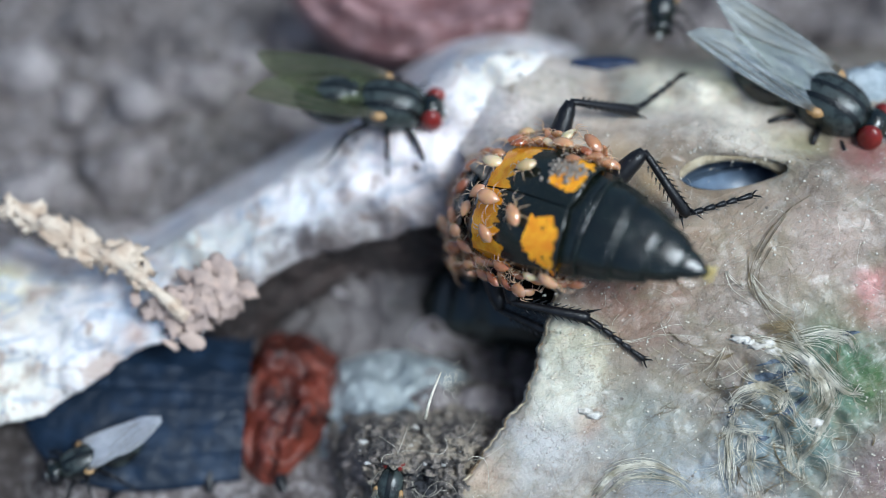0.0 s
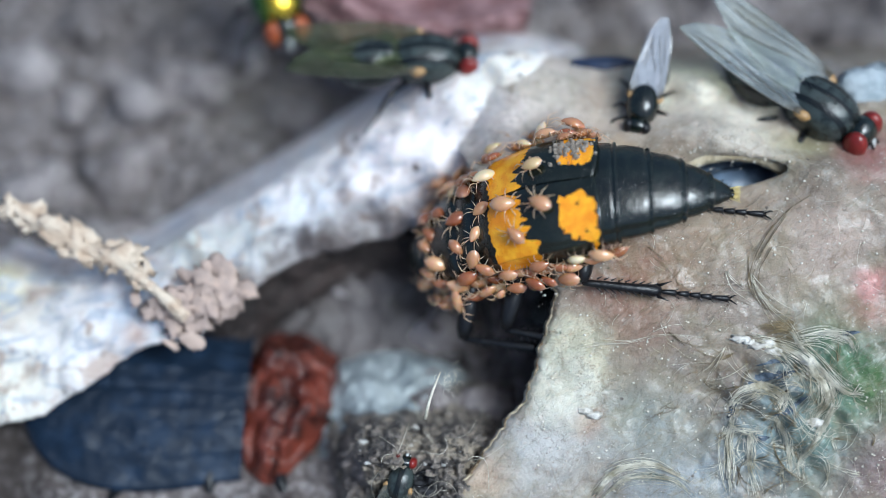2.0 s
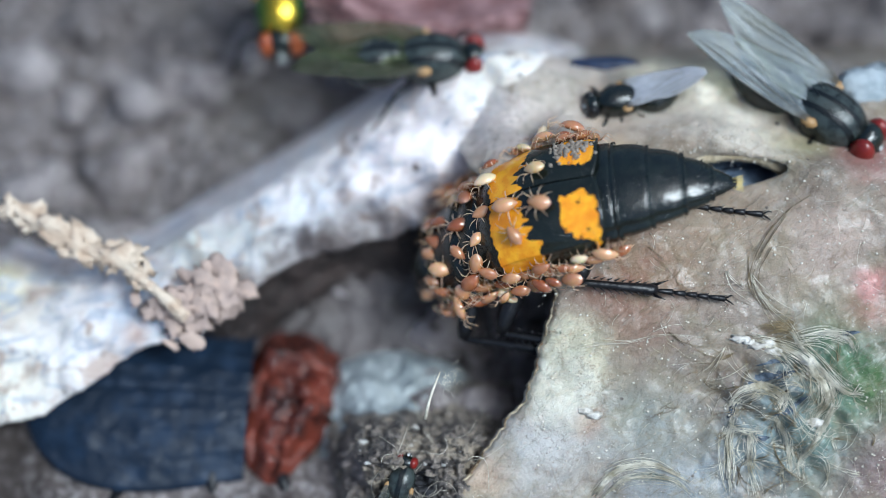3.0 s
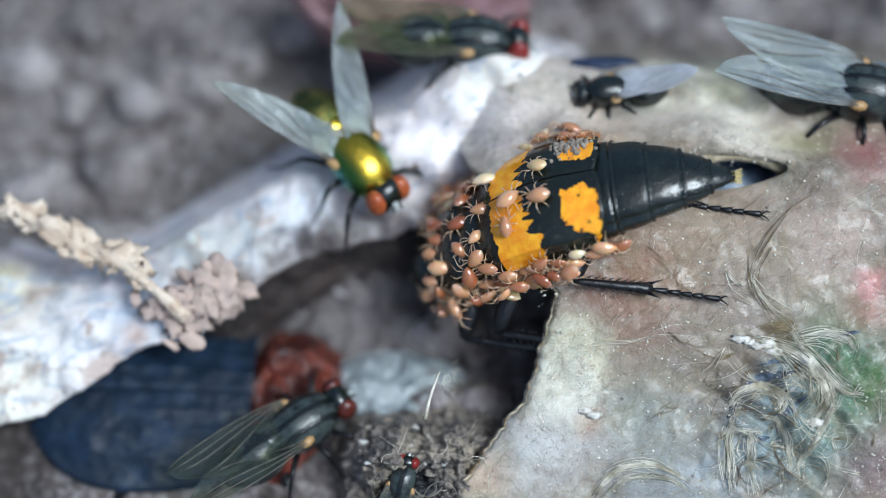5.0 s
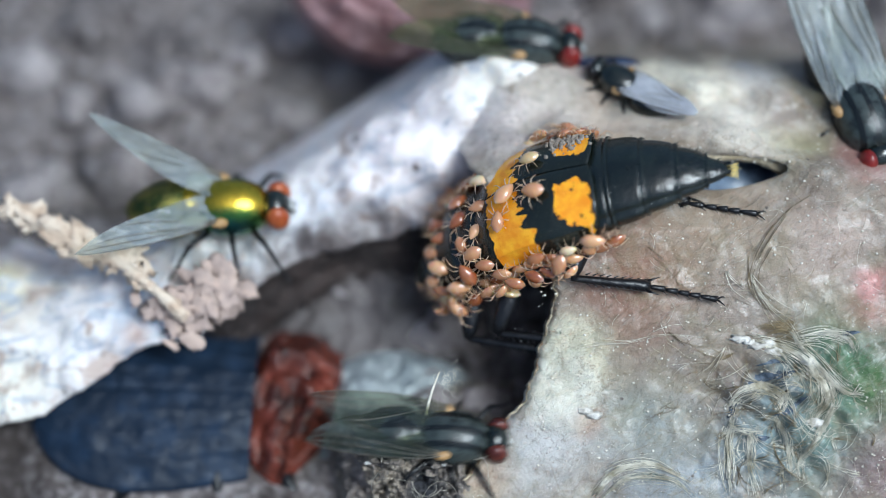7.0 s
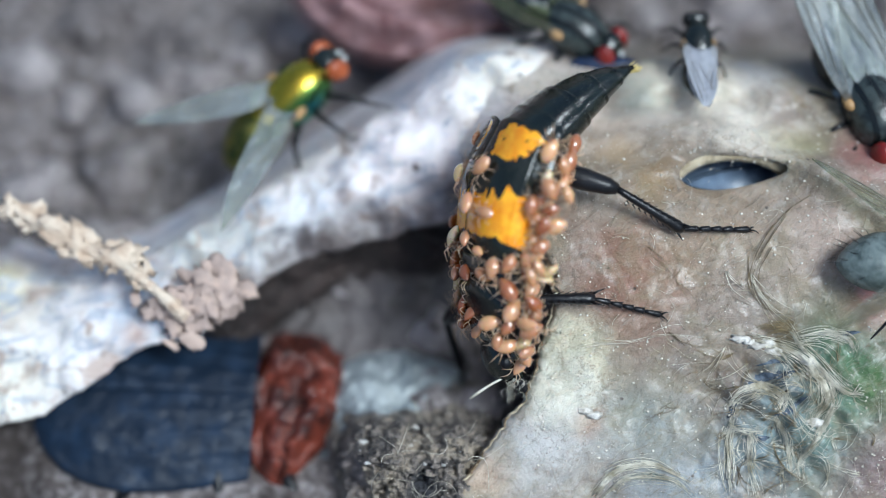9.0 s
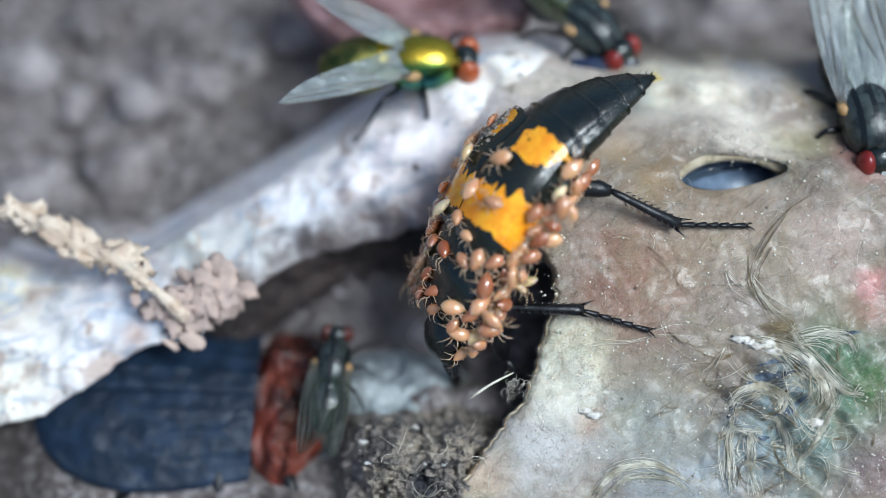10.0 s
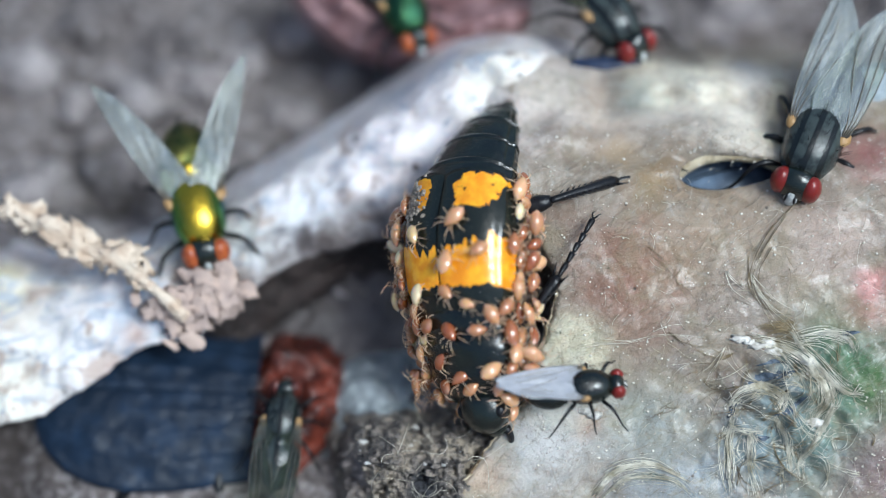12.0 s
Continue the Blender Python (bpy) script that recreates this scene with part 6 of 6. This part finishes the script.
# seconds, x, y, z, heading, pitch
FLY_ROWS = {
    "a": [(0, -2.69, 7.31, -4.60, -10, 0), (0.6, -2.54, 7.51, -4.60, -8, 0), (1.0, -2.98, 8.28, -4.80, -10, 0), (1.5, -2.19, 9.82, -5.30, 12, 0), (2.0, -0.92, 9.68, -5.30, 2, 0), (3.2, -0.55, 9.68, -5.30, 2, 0),
          (4.8, 1.38, 10.40, -5.30, -5, 0), (5.5, 2.25, 10.92, -5.30, 6, 0), (6.0, 2.91, 10.63, -5.30, -5, 0), (6.5, 3.43, 10.52, -5.30, -5, 0), (7.2, 4.64, 10.46, -5.30, -8, 0), (8.8, 6.42, 11.30, -6.00, -28, 0), (9.5, 7.29, 11.36, -6.00, -48, 0),
          (11, 7.73, 11.42, -6.00, -50, 0), (12, 8.54, 11.94, -6.00, -58, 0)],
    "b": [(0, 19.13, 7.14, -2.60, -35, 0), (0.6, 18.99, 6.72, -2.60, -38, 0), (1.5, 18.57, 6.94, -2.60, -38, 0), (2.5, 18.63, 6.83, -2.60, -42, 0), (3.2, 19.13, 6.55, -2.60, -38, 0), (4.8, 20.86, 7.70, -2.60, -12, 0), (5.1, 20.80, 7.70, -2.60, -12, 0),
          (5.5, 20.30, 7.22, -2.60, -35, 0), (6.0, 19.63, 6.58, -2.60, -52, 0), (6.5, 19.55, 7.06, -2.60, -66, 0), (7.1, 20.80, 6.44, -2.60, -75, 0), (8.8, 21.22, 6.86, -2.60, -72, 0), (10, 20.79, 6.39, -2.00, -82, 0), (11, 20.45, 5.65, -1.20, -95, 0),
          (11.5, 18.73, 5.82, -0.90, -92, 0), (12, 17.84, 5.07, -0.80, -112, 0)],
    "g": [(0, -9.66, 21.56, -11.00, -70, 0), (1.3, -9.31, 15.24, -10.00, -72, 0), (2.0, -8.90, 13.56, -9.00, -75, 0), (3.2, -8.58, 12.53, -8.50, -88, 0), (4.8, -5.46, 5.29, -4.20, -58, 0), (5.05, -4.08, 4.28, -4.00, -55, 0), (5.4, -7.92, 6.63, -5.00, -84, 0), (5.6, -8.15, 6.20, -5.00, -86, 0),
          (6.0, -10.52, 1.16, -4.00, -88, 0), (6.3, -10.97, -0.82, -3.50, -86, 0), (6.5, -11.18, -2.49, -3.00, -78, 10), (6.65, -11.25, 0.31, -3.50, -48, 0), (6.9, -10.87, 1.87, -3.80, -6, 0), (7.2, -10.33, 2.72, -4.00, 4, 0), (8.8, -9.07, 6.82, -5.50, 45, 25),
          (9.1, -6.51, 8.45, -6.00, 38, 22), (9.5, -4.05, 9.64, -6.20, 36, 15), (9.9, -1.12, 9.45, -5.00, 4, 0), (10.5, -1.32, 9.45, -5.00, -4, 0), (10.8, -7.62, 6.67, -5.50, -80, 0), (11.0, -8.44, 4.91, -5.00, -66, 0), (11.5, -9.64, 2.02, -4.20, -70, 0), (12, -12.34, 1.88, -4.20, -78, 0)],
    "d": [(0, -31.49, -24.95, -6.00, 30, 0), (3.2, -16.77, -17.77, -5.00, 35, 0), (4.8, -7.78, -8.90, -2.60, 36, 0), (5.0, -6.94, -8.62, -2.60, 38, 0), (5.5, -4.91, -7.03, -3.60, 20, 0), (5.75, -5.50, -7.06, -4.00, 35, 0), (6.0, -6.14, -7.08, -4.20, 68, 0), (6.3, -6.76, -7.05, -3.80, 62, 0), (6.55, -5.60, -7.60, -2.80, 58, 0),
          (6.8, -5.40, -8.89, -2.50, 20, 0), (7.0, 0.43, -9.08, -0.50, -5, 0), (7.2, 1.97, -6.47, 3.00, 0, 0), (7.6, 14.95, -12.35, 8.00, -30, 0), (8.2, 32.83, -21.43, 6.00, -30, 0), (12, 32.83, -21.43, 6.00, -30, 0)],
    "d2": [(0, -7.67, -27.86, -6.00, 85, 0), (9.2, -7.09, -20.60, -6.00, 85, 0), (9.6, -5.59, -5.96, -4.40, 84, 0), (11.5, -5.53, -5.67, -4.40, 84, 0), (12, -7.98, -8.46, -3.20, 86, 0)],
    "c": [(0, -17.95, -10.59, -3.20, 205, 0), (0.85, -18.01, -10.59, -3.20, 205, 0), (1.0, -25.54, -12.55, -1.00, 200, 0), (1.6, -42.01, -18.94, 6.00, 200, 0), (12, -42.01, -18.94, 6.00, 200, 0)],
    "e": [(0, -2.55, -11.41, -0.30, 80, 25), (2.0, -2.06, -11.25, -0.30, 75, 25), (5.0, -1.95, -11.25, -0.30, 75, 25), (6.0, -1.68, -10.95, -0.30, 65, 20), (6.5, -2.95, -12.03, -0.30, 80, 15), (7.2, -3.45, -15.27, -2.40, 100, 0), (9, -4.08, -21.53, -4.00, 100, 0), (12, -4.08, -21.53, -4.00, 100, 0)],
    "f": [(0, 11.21, 12.52, -6.00, -95, 0), (0.9, 10.79, 10.94, -5.00, -95, 0), (1.5, 9.95, 7.89, -3.20, -98, 0), (2.0, 9.87, 7.14, -2.60, -104, 0), (2.5, 9.17, 7.07, -2.80, -145, 0), (3.2, 8.63, 7.45, -3.00, -170, 0), (6.0, 8.18, 7.89, -3.20, -178, 0), (7.2, 9.20, 8.50, -3.60, -230, 0),
          (8.6, 12.77, 10.30, -4.00, -270, 0), (9.1, 12.77, 10.30, -4.00, -270, 0), (9.5, 15.39, 14.66, -6.60, -290, 0), (11, 15.97, 17.29, -6.60, -290, 0), (12, 17.14, 18.75, -6.60, -265, 0)],
    "h": [(0, 39.90, -1.55, 2.00, 170, 0), (8.0, 34.63, -1.03, 2.00, 100, 0), (8.4, 26.88, -0.24, 1.60, 60, 0), (8.8, 22.84, 0.03, 1.40, 12, 0), (9.0, 23.45, -0.56, 1.40, 0, 0), (9.5, 23.29, -0.37, 1.40, -2, 0), (9.9, 27.60, 0.03, 1.80, 10, 0), (12, 42.53, 0.03, 2.00, 10, 0)],
    "k": [(0, 0.48, 28.30, -9.00, -80, 0), (10.0, 0.48, 19.28, -9.00, -80, 0), (10.4, -0.12, 14.10, -8.60, -62, 0), (11.0, 0.03, 13.05, -8.60, -52, 0), (11.5, 0.03, 12.75, -8.60, -45, 0), (12, -2.07, 12.66, -8.60, -70, 0)],
    "i": [(0, 6.45, -6.82, -4.50, 190, 0), (10.3, 6.13, -6.64, -4.00, 190, 0), (10.9, 4.26, -5.51, -2.00, 185, 10), (11.2, 4.49, -5.83, -2.60, 140, 10), (11.5, 4.73, -5.92, -2.00, 75, 20), (11.75, 5.39, -6.00, 0.60, 30, 10), (12, 6.74, -6.42, 2.00, 6, 0)],
}


def motions():
    times = [i * 0.1 for i in range(121)]
    track = [(t, spline(BEETLE_ROWS, t)) for t in times]
    body = [(t, seat(*v[:6])) for t, v in track]
    walk(beetle, body)
    walk(beetle_abdomen, [(t, pose(*(HINGE * MM), 0, -v[6], 0)) for t, v in track])
    for ob in beetle_front:
        walk(ob, [(t, neck_bend(spline(NECK_ROWS, t)[0])) for t in times])
    for key, bits in beetle_legs.items():
        rows = []
        for t, m in body:
            v = spline(LEG_ROWS[key], t)
            rows.append(bend_leg(key, *((m.inverted() @ BED @ (Vector(v[i:i + 3]) * MM)) / MM / BEETLE_SIZE for i in (0, 3, 6)), 1 / BEETLE_SIZE))
        for i, ob in enumerate(bits):
            walk(ob, [(t, r[i]) for t, r in zip(times, rows)])
    for ob, row in zip(mites, MITES):
        walk(ob, [(t, m @ mite_pose(row, t)) for t, m in body[::2]])
    dark = [(0, 5.40, -2.10, -7.40, 168, 0, 0), (0.5, 4.60, -2.10, -7.20, 170, 0, 0), (1.5, 3.60, -2.10, -7.00, 172, 0, 0), (1.8, 6.00, -2.60, -7.40, 178, 0, 0), (2.2, 15.00, -0.86, -8.60, 182, 0, 0), (12, 15.00, -0.86, -8.60, 182, 0, 0)]
    rest = [(t, seat(*spline(dark, t))) for t in (0, 0.5, 1, 1.5, 1.8, 2.2, 12)]
    walk(dark_beetle, rest)
    for key, bits in dark_legs.items():
        out = 1 if "left" in key else -1
        knee = Vector(HIPS[key]) + Vector((0.3, 2.0 * out, 0.4))
        rest_pose = bend_leg(key, knee, knee + Vector((-0.5, 1.5 * out, -2.5)), knee + Vector((-1.5, 2.5 * out, -2.8)))
        for ob, m in zip(bits, rest_pose):
            walk(ob, [(0, m), (12, m)])
    red = [(0, -12.29, -8.14, -7.00, -3, -3), (1.0, -12.52, -7.97, -7.00, -1, -3), (2.0, -12.29, -8.14, -7.00, -3, -3), (4.8, -12.05, -8.14, -7.00, -2, -3), (12, -11.82, -8.20, -7.00, -3, -3)]
    walk(carrion_beetle, [(t, seat(*spline(red, t))) for t in (0, 0.5, 1, 1.5, 2, 3, 4.8, 7, 9, 12)])
    for ob, key in ((fly_a, "a"), (fly_b, "b"), (bottle_fly, "g"), (fly_d, "d"), (fly_d2, "d2"), (fly_c, "c"), (fly_e, "e"), (fly_f, "f"), (fly_h, "h"), (fly_k, "k"), (fly_i, "i")):
        walk(ob, [(r[0], seat(*r[1:])) for r in FLY_ROWS[key]])
    place = [(0, -0.87, -8.18, -0.50, -8), (7.2, -0.87, -8.18, -0.50, -6), (8.6, 1.30, -7.17, -0.50, -48), (12, 1.30, -7.17, -0.50, -46)]
    walk(fibre, [(t, BED @ pose(x * MM, y * MM, z * MM, 0, 0, a)) for t, x, y, z, a in place])


motions()
